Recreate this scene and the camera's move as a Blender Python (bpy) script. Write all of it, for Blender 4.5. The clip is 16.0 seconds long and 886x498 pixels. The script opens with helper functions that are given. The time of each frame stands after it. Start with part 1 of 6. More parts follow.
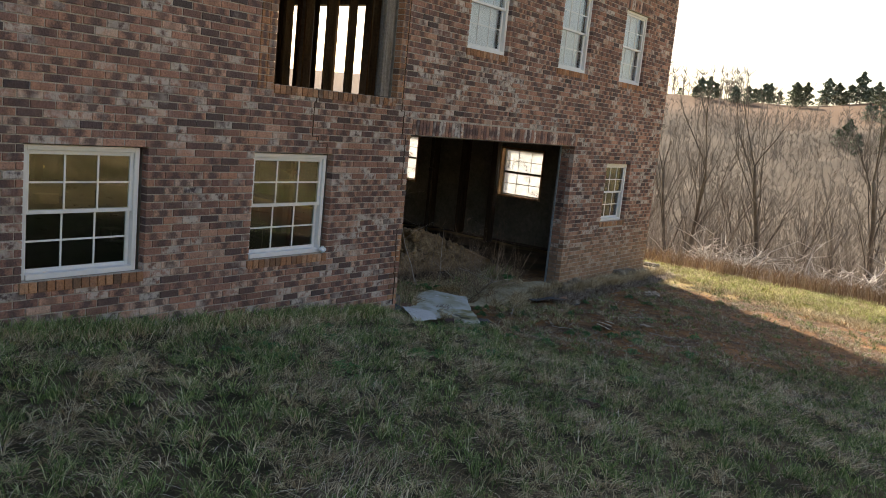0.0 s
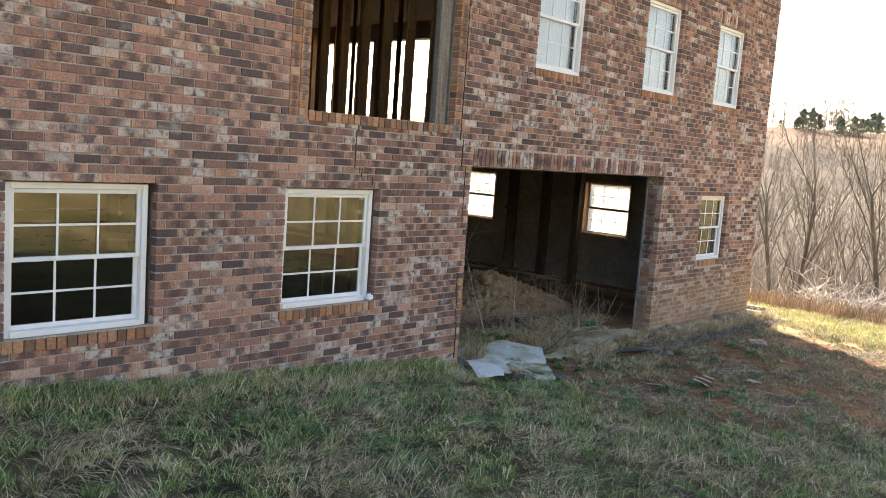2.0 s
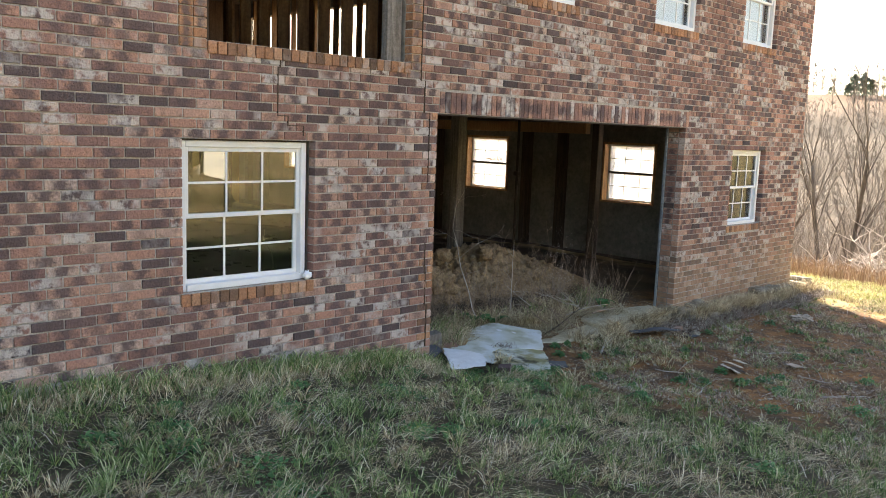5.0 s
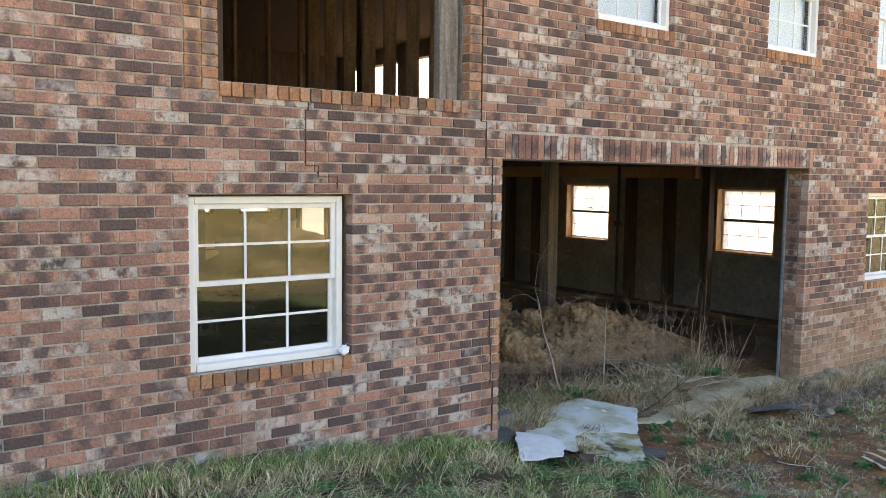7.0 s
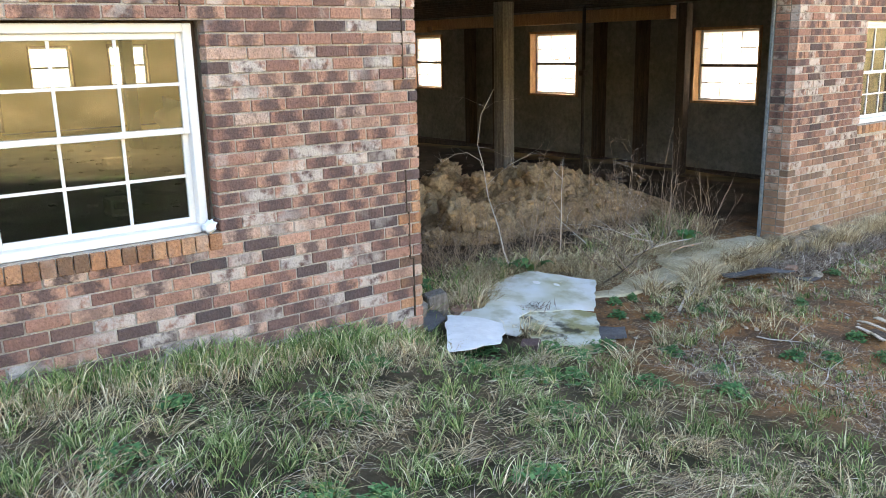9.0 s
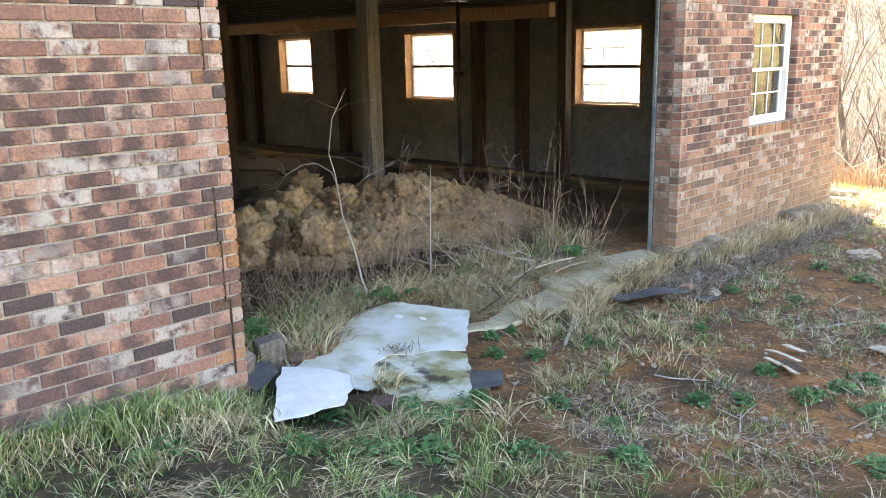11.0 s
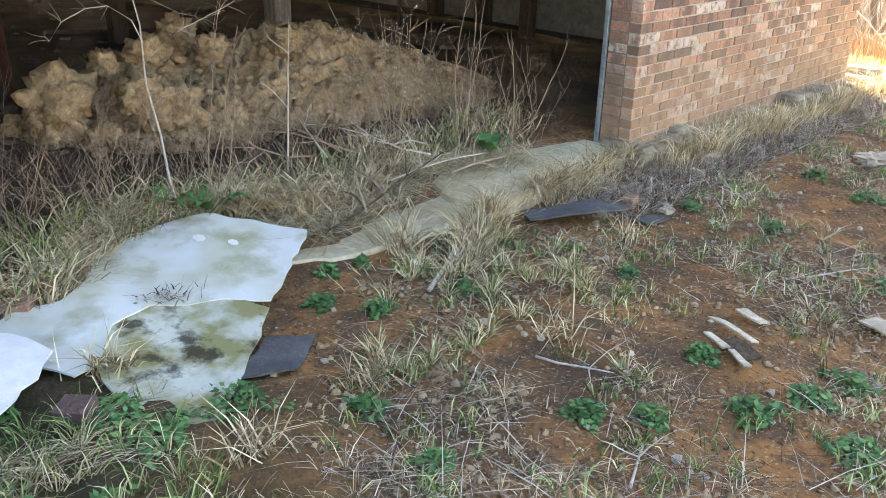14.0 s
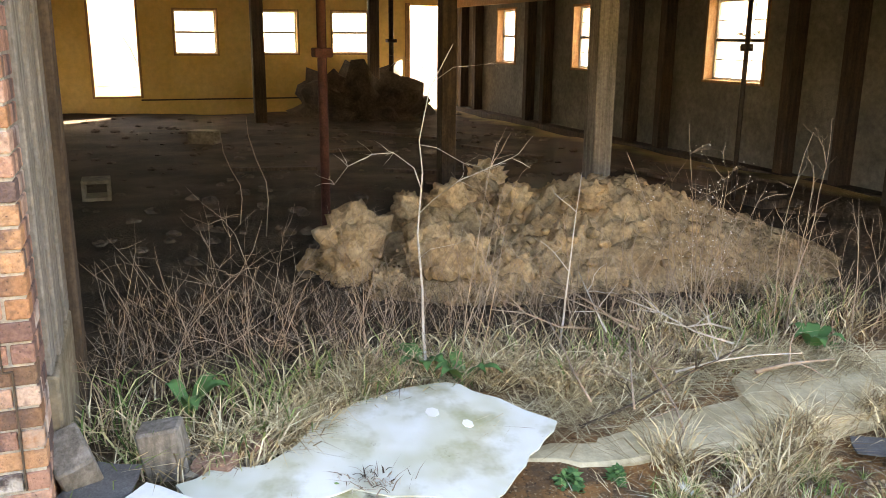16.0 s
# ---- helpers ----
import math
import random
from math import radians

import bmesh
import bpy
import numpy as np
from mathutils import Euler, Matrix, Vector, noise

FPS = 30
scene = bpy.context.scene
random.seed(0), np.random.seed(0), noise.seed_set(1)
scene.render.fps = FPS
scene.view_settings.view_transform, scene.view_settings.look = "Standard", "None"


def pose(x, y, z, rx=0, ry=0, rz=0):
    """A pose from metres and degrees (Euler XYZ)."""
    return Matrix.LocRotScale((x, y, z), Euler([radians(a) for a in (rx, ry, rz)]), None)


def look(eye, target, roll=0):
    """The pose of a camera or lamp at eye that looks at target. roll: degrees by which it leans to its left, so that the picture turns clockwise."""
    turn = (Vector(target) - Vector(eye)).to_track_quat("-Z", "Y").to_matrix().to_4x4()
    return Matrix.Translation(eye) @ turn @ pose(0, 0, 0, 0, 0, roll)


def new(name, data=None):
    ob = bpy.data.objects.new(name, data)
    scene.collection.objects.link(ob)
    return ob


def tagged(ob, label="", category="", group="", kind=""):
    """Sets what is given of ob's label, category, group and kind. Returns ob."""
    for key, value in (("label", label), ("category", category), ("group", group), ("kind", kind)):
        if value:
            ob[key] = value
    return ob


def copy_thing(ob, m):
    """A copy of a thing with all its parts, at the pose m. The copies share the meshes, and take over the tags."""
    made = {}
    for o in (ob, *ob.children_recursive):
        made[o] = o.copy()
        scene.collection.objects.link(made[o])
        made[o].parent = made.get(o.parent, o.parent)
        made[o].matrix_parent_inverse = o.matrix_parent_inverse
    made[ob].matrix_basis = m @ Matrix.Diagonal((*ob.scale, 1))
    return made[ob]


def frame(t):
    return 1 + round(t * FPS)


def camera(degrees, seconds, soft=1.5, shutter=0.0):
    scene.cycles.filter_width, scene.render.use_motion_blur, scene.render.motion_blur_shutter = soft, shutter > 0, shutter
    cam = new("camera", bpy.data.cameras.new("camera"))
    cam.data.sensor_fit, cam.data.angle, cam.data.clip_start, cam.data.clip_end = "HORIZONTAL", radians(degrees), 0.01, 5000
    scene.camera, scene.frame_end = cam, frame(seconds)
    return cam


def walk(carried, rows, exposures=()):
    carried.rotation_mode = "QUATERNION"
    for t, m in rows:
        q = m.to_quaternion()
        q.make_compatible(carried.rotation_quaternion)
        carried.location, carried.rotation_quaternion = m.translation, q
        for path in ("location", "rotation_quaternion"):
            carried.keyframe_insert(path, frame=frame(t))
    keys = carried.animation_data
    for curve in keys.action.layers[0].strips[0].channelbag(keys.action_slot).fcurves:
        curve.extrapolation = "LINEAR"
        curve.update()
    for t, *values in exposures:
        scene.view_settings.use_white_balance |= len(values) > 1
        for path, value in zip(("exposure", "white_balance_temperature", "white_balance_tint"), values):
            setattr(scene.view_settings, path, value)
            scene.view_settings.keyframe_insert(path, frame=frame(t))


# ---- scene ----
cam = camera(56.0, 16.0, soft=0.9)
PATH = [
    (0, (6.293, -7.927, 2.441), (5.145, -6.318, 2.132), 5.7),
    (0.5, (6.198, -7.615, 2.403), (5.045, -6.011, 2.089), 6.8),
    (1, (6.001, -7.383, 2.355), (4.756, -5.84, 2.088), 5.7),
    (1.5, (5.896, -7.165, 2.37), (4.601, -5.657, 2.151), 3.4),
    (2, (5.809, -6.773, 2.333), (4.475, -5.301, 2.102), 4.1),
    (2.5, (5.688, -6.542, 2.289), (4.389, -5.05, 1.992), 3.9),
    (3, (5.648, -6.232, 2.241), (4.353, -4.739, 1.935), 3.4),
    (3.2, (5.65, -6.106, 2.218), (4.329, -4.637, 1.901), 4.3),
    (5.3, (5.212, -4.991, 2.041), (3.8, -3.603, 1.761), 1.8),
    (5.5, (5.157, -4.883, 2.043), (3.759, -3.482, 1.758), 1.1),
    (6, (5.12, -4.603, 2.029), (3.752, -3.172, 1.747), 1.8),
    (6.5, (5.012, -4.36, 2.024), (3.587, -2.982, 1.755), 2.5),
    (7, (4.801, -4.122, 2.05), (3.202, -2.933, 1.881), 0.7),
    (7.5, (4.686, -3.793, 1.992), (2.98, -2.756, 1.87), -0.5),
    (8, (4.455, -3.572, 1.908), (2.788, -2.5, 1.641), -1.8),
    (8.5, (4.298, -3.321, 1.816), (2.734, -2.149, 1.39), -2.4),
    (8.7, (4.217, -3.191, 1.799), (2.666, -2.015, 1.34), -1.8),
    (10.8, (3.591, -2.235, 1.666), (2.159, -0.908, 1.235), -1.6),
    (11, (3.499, -2.108, 1.647), (2.128, -0.726, 1.191), -1.3),
    (11.5, (3.406, -1.785, 1.585), (2.156, -0.323, 1.035), -1.1),
    (12, (3.338, -1.496, 1.58), (2.116, -0.039, 0.96), 2.7),
    (12.5, (3.171, -1.153, 1.552), (1.99, 0.353, 0.972), 2.9),
    (13, (3.17, -0.862, 1.526), (1.869, 0.548, 0.963), 1.5),
    (13.5, (3.043, -0.563, 1.517), (1.695, 0.761, 0.86), 2.2),
    (14, (2.917, -0.31, 1.489), (1.614, 0.979, 0.688), 1.1),
    (14.5, (2.891, -0.067, 1.478), (1.465, 1.072, 0.661), 0.7),
    (15, (2.669, 0.028, 1.46), (1.066, 0.988, 0.747), 0.6),
    (15.5, (2.525, 0.129, 1.448), (0.806, 0.952, 0.841), -0.1),
    (16, (2.541, 0.306, 1.448), (0.727, 0.99, 0.957), 0.5),
]
EXPOSURES = [(0, 1.35, 7000, 10), (0.5, 2.15, 7000, 10), (1, 2.3, 7000, 10), (1.5, 2.4, 7000, 10), (2, 2.4, 7000, 10), (3, 2.45, 7000, 10), (7, 2.85, 7000, 10), (8.5, 3.35, 7100, 10), (11, 3.65, 7100, 10), (12, 3.4, 7100, 10), (13, 3.5, 7100, 10), (14, 3.7, 7500, 10), (15, 3.85, 8150, 12), (15.5, 4.05, 8550, 13), (16, 4.1, 8750, 14)]
walk(cam, [(t, look(eye, target, roll)) for t, eye, target, roll in PATH], EXPOSURES)

# ---- world, sun, exposure ----
SUN_DIR = Vector((-0.817, 0.576, 0.62)).normalized()
world = bpy.data.worlds.new("world")
scene.world = world
world.use_nodes = True
_n = world.node_tree.nodes
_sky = _n.new("ShaderNodeTexSky")
_sky.sky_type, _sky.sun_disc = "NISHITA", False
_sky.sun_elevation = math.asin(SUN_DIR.z)
_sky.sun_rotation = math.atan2(SUN_DIR.x, SUN_DIR.y)
_sky.dust_density, _sky.air_density = 2.5, 1.0
world.node_tree.links.new(_sky.outputs[0], _n["Background"].inputs[0])
_n["Background"].inputs[1].default_value = 0.095
_sun = bpy.data.lights.new("sun", "SUN")
_sun.energy, _sun.angle, _sun.color = 5.0, radians(0.5), (1.0, 0.93, 0.82)
new("sun", _sun).matrix_world = look(SUN_DIR * 60, (0, 0, 0))


# ---- materials ----
def material(name, build, rough=0.8, metal=0.0, bump=0.0, bump_scale=40.0, spec=0.3):
    """A node material: build(nodes, link, position) returns the colour socket."""
    m = bpy.data.materials.new(name)
    m.use_nodes = True
    nt = m.node_tree
    b = nt.nodes["Principled BSDF"]
    b.inputs["Roughness"].default_value, b.inputs["Metallic"].default_value = rough, metal
    b.inputs["Specular IOR Level"].default_value = spec
    pos = nt.nodes.new("ShaderNodeNewGeometry").outputs["Position"]
    col = build(nt, pos)
    nt.links.new(col, b.inputs["Base Color"])
    if bump:
        bp = nt.nodes.new("ShaderNodeBump")
        bp.inputs["Strength"].default_value, bp.inputs["Distance"].default_value = bump, 0.02
        nt.links.new(noise_of(nt, pos, bump_scale, 4), bp.inputs["Height"])
        nt.links.new(bp.outputs[0], b.inputs["Normal"])
    return m


def noise_of(nt, vec, scale, detail=3, rough=0.6, squash=None):
    n = nt.nodes.new("ShaderNodeTexNoise")
    n.inputs["Scale"].default_value, n.inputs["Detail"].default_value, n.inputs["Roughness"].default_value = scale, detail, rough
    if squash:
        mp = nt.nodes.new("ShaderNodeMapping")
        mp.inputs["Scale"].default_value = squash
        nt.links.new(vec, mp.inputs[0])
        vec = mp.outputs[0]
    nt.links.new(vec, n.inputs["Vector"])
    return n.outputs["Fac"]


def ramp(nt, fac, stops, hard=False):
    r = nt.nodes.new("ShaderNodeValToRGB")
    r.color_ramp.interpolation = "CONSTANT" if hard else "LINEAR"
    e = r.color_ramp.elements
    while len(e) < len(stops):
        e.new(0.5)
    for k, (p, c) in enumerate(stops):
        e[k].position, e[k].color = p, ((c, c, c, 1) if isinstance(c, (int, float)) else (*c, 1))
    nt.links.new(fac, r.inputs[0])
    return r.outputs[0]


def mix(nt, fac, a, b, how="MIX"):
    m = nt.nodes.new("ShaderNodeMix")
    m.data_type, m.blend_type = "RGBA", how
    for sock, v in ((m.inputs[0], fac), (m.inputs[6], a), (m.inputs[7], b)):
        if isinstance(v, (int, float)):
            sock.default_value = v
        elif isinstance(v, tuple):
            sock.default_value = (*v, 1)
        else:
            nt.links.new(v, sock)
    return m.outputs[2]


def island(nt):
    return nt.nodes.new("ShaderNodeNewGeometry").outputs["Random Per Island"]


def by_object(nt):
    return nt.nodes.new("ShaderNodeObjectInfo").outputs["Random"]


def scatter(nt, rnd, k):
    """Another random number from rnd."""
    m = nt.nodes.new("ShaderNodeMath")
    m.operation = "MULTIPLY"
    m.inputs[1].default_value = k
    nt.links.new(rnd, m.inputs[0])
    f = nt.nodes.new("ShaderNodeMath")
    f.operation = "FRACT"
    nt.links.new(m.outputs[0], f.inputs[0])
    return f.outputs[0]


def brick_colour(source, stops, white=0.75):
    """Flashed bricks: a random body colour, darker towards the middle, mottled and smeared with old mortar."""
    def build(nt, pos):
        rnd = source(nt)
        base = ramp(nt, rnd, stops)
        local = nt.nodes.new("ShaderNodeAttribute")
        local.attribute_name = "local"
        sep = nt.nodes.new("ShaderNodeSeparateXYZ")
        nt.links.new(local.outputs["Vector"], sep.inputs[0])
        rough = noise_of(nt, pos, 21, 4, 0.65)
        out = nt.nodes.new("ShaderNodeMath")
        out.operation = "ABSOLUTE"
        nt.links.new(sep.outputs[0], out.inputs[0])
        heart = nt.nodes.new("ShaderNodeMath")
        heart.operation = "ADD"
        nt.links.new(out.outputs[0], heart.inputs[0])
        nt.links.new(rough, heart.inputs[1])
        flash = ramp(nt, heart.outputs[0], [(0.62, 0.9), (0.92, 0.0)])
        flash = mix(nt, 1.0, flash, ramp(nt, scatter(nt, rnd, 91.3), [(0.1, 0.0), (0.5, 1.0)]), "MULTIPLY")
        col = mix(nt, flash, base, (0.115, 0.082, 0.08))
        mott = ramp(nt, noise_of(nt, pos, 55, 4, 0.7), [(0.26, 0.68), (0.5, 1.0), (0.74, 1.3)])
        col = mix(nt, 1.0, col, mott, "MULTIPLY")
        spots = ramp(nt, noise_of(nt, pos, 27, 3, 0.55), [(0.54, 0.0), (0.64, 0.4)])
        spots = mix(nt, 1.0, spots, ramp(nt, scatter(nt, rnd, 53.9), [(0.2, 0.2), (0.8, 1.0)]), "MULTIPLY")
        col = mix(nt, spots, col, (0.11, 0.07, 0.065))
        pits = ramp(nt, noise_of(nt, pos, 85, 2), [(0.66, 0.0), (0.72, 0.8)])
        col = mix(nt, pits, col, (0.05, 0.038, 0.036))
        tone = ramp(nt, noise_of(nt, pos, 0.55, 3), [(0.3, 0.8), (0.7, 1.2)])
        col = mix(nt, 1.0, col, tone, "MULTIPLY")
        zone = nt.nodes.new("ShaderNodeMath")
        zone.operation = "MULTIPLY_ADD"
        zone.inputs[1].default_value = 1.5
        nt.links.new(noise_of(nt, pos, 1.9, 3), zone.inputs[0])
        nt.links.new(scatter(nt, rnd, 37.7), zone.inputs[2])
        lim = nt.nodes.new("ShaderNodeMapRange")
        lim.inputs[1].default_value, lim.inputs[2].default_value, lim.inputs[4].default_value = 1.50, 1.70, white
        nt.links.new(zone.outputs[0], lim.inputs[0])
        grain = ramp(nt, noise_of(nt, pos, 15, 4, 0.6), [(0.38, 0.0), (0.53, 1.0)])
        smear = mix(nt, 1.0, lim.outputs[0], grain, "MULTIPLY")
        speck = ramp(nt, noise_of(nt, pos, 48, 4, 0.7), [(0.66, 0.0), (0.74, 0.25)])
        col = mix(nt, speck, col, (0.52, 0.45, 0.40))
        col = mix(nt, smear, col, (0.64, 0.59, 0.55))
        soot = ramp(nt, noise_of(nt, pos, 1.6, 4), [(0.55, 0.0), (0.8, 0.3)])
        col = mix(nt, soot, col, (0.15, 0.125, 0.115))
        # clay splashed up by rain along the foot of the pier
        axis = nt.nodes.new("ShaderNodeSeparateXYZ")
        nt.links.new(pos, axis.inputs[0])
        low = nt.nodes.new("ShaderNodeMapRange")
        low.inputs[1].default_value, low.inputs[2].default_value, low.inputs[4].default_value = 0.95, 0.15, 0.75
        nt.links.new(axis.outputs[2], low.inputs[0])
        pier = nt.nodes.new("ShaderNodeMapRange")
        pier.inputs[1].default_value, pier.inputs[2].default_value = 2.5, 4.2
        nt.links.new(axis.outputs[1], pier.inputs[0])
        film = mix(nt, 1.0, low.outputs[0], pier.outputs[0], "MULTIPLY")
        film = mix(nt, 1.0, film, ramp(nt, noise_of(nt, pos, 6, 4, 0.7), [(0.3, 0.35), (0.6, 1.0)]), "MULTIPLY")
        return mix(nt, film, col, (0.40, 0.27, 0.165))
    return build


FACE = [(0.0, (0.085, 0.07, 0.072)), (0.07, (0.14, 0.10, 0.095)), (0.18, (0.235, 0.135, 0.115)), (0.4, (0.32, 0.18, 0.145)),
        (0.58, (0.39, 0.217, 0.168)), (0.75, (0.45, 0.25, 0.185)), (0.9, (0.50, 0.305, 0.23)), (1.0, (0.55, 0.41, 0.34))]
ORANGE = [(0.0, (0.18, 0.115, 0.08)), (0.25, (0.32, 0.165, 0.095)), (0.7, (0.44, 0.225, 0.125)), (1.0, (0.50, 0.295, 0.18))]
MAT_BRICK = material("brick_wall", brick_colour(island, FACE), 0.85, bump=0.7, bump_scale=70, spec=0.15)
MAT_BRICK_ONE = material("brick_single", brick_colour(by_object, FACE), 0.85, bump=0.7, bump_scale=70, spec=0.15)
MAT_SOLDIER = material("brick_orange", brick_colour(by_object, ORANGE, 0.3), 0.85, bump=0.7, bump_scale=70, spec=0.15)


def two_tone(a, b, scale, lo=0.35, hi=0.65, fine=None, squash=None, amp=0.35):
    def build(nt, pos):
        col = mix(nt, ramp(nt, noise_of(nt, pos, scale, 5, 0.65, squash), [(lo, 0.0), (hi, 1.0)]), a, b)
        f = ramp(nt, noise_of(nt, pos, fine or scale * 9, 4, 0.7), [(0.25, 1 - amp), (0.75, 1 + amp)])
        return mix(nt, 1.0, col, f, "MULTIPLY")
    return build


MAT_MORTAR = material("mortar", two_tone((0.36, 0.325, 0.29), (0.49, 0.45, 0.40), 5), 0.95, bump=0.5, bump_scale=90, spec=0.1)
MAT_CONCRETE = material("concrete", two_tone((0.40, 0.335, 0.22), (0.62, 0.55, 0.40), 4, fine=24, amp=0.25), 0.9, bump=0.2, bump_scale=60)
MAT_INNER = material("grey_wall", two_tone((0.16, 0.15, 0.13), (0.25, 0.235, 0.205), 1.6, fine=14), 0.9, bump=0.2, bump_scale=30)
# ochre raised in colour to stand for warm light bounced onto the far wall
MAT_YELLOW = material("ochre_wall_lit", two_tone((0.78, 0.55, 0.20), (0.85, 0.64, 0.28), 1.1, fine=9, amp=0.12), 0.85, bump=0.2, bump_scale=30)
MAT_VINYL = material("white_vinyl", two_tone((0.74, 0.75, 0.76), (0.80, 0.80, 0.80), 2, fine=9, amp=0.06), 0.4, spec=0.5)
MAT_COVER = material("white_cover", two_tone((0.80, 0.83, 0.88), (0.86, 0.88, 0.91), 1.5, fine=4, amp=0.08), 0.7)
MAT_PANEL = material("white_panel", two_tone((0.66, 0.68, 0.70), (0.76, 0.78, 0.80), 3, fine=12, amp=0.1), 0.5, spec=0.5)
MAT_WOOD = material("raw_wood", two_tone((0.16, 0.09, 0.045), (0.27, 0.165, 0.085), 3, squash=(6, 6, 0.6)), 0.85, bump=0.3, bump_scale=40)
MAT_GREYWOOD = material("weathered_wood", two_tone((0.13, 0.115, 0.10), (0.26, 0.235, 0.21), 4, squash=(9, 9, 0.5)), 0.9, bump=0.5, bump_scale=50)
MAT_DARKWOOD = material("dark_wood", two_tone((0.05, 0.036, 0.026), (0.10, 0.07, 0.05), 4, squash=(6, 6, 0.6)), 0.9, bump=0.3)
MAT_TRIM = material("window_buck", two_tone((0.34, 0.19, 0.09), (0.48, 0.30, 0.16), 5, squash=(4, 4, 1)), 0.8)
MAT_RUST = material("rusted_steel", two_tone((0.07, 0.027, 0.021), (0.12, 0.05, 0.038), 9), 0.75, 0.4, bump=0.3)
MAT_DARKSTEEL = material("dark_steel", two_tone((0.04, 0.035, 0.03), (0.08, 0.06, 0.05), 9), 0.6, 0.5)
MAT_ROOF = material("asphalt_shingle", two_tone((0.07, 0.07, 0.075), (0.13, 0.13, 0.14), 6, fine=120), 0.95, bump=0.5, bump_scale=160)
MAT_FOOT = material("dirty_concrete", two_tone((0.13, 0.105, 0.075), (0.29, 0.25, 0.19), 5, fine=26), 0.95, bump=0.6, bump_scale=30)
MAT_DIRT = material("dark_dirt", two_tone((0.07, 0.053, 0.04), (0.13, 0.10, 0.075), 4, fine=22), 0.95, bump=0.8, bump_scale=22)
MAT_CLAY = material("clay_dirt", two_tone((0.27, 0.185, 0.108), (0.46, 0.335, 0.205), 3.5, fine=26, amp=0.5), 0.95, bump=1.0, bump_scale=22)


def sheet_colour(nt, pos):
    base = mix(nt, ramp(nt, noise_of(nt, pos, 2.2, 3), [(0.38, 0.0), (0.6, 1.0)]), (0.50, 0.51, 0.41), (0.66, 0.69, 0.70))
    algae = ramp(nt, noise_of(nt, pos, 2.6, 5, 0.6), [(0.50, 0.0), (0.66, 0.8)])
    col = mix(nt, algae, base, (0.25, 0.24, 0.10))
    mud = ramp(nt, noise_of(nt, pos, 5.1, 5, 0.75), [(0.64, 0.0), (0.74, 0.8)])
    return mix(nt, mud, col, (0.09, 0.08, 0.05))


def stained_colour(nt, pos):
    algae = ramp(nt, noise_of(nt, pos, 4.2, 5, 0.6), [(0.40, 0.0), (0.56, 0.95)])
    col = mix(nt, algae, (0.56, 0.58, 0.52), (0.27, 0.25, 0.11))
    mud = ramp(nt, noise_of(nt, pos, 3.4, 5, 0.7), [(0.51, 0.0), (0.60, 0.9)])
    return mix(nt, mud, col, (0.045, 0.04, 0.028))


MAT_SHEET = material("fibreglass", sheet_colour, 0.45, bump=0.08, bump_scale=20, spec=0.5)
MAT_STAINED = material("stained_sheet", stained_colour, 0.55, bump=0.1, bump_scale=20, spec=0.4)


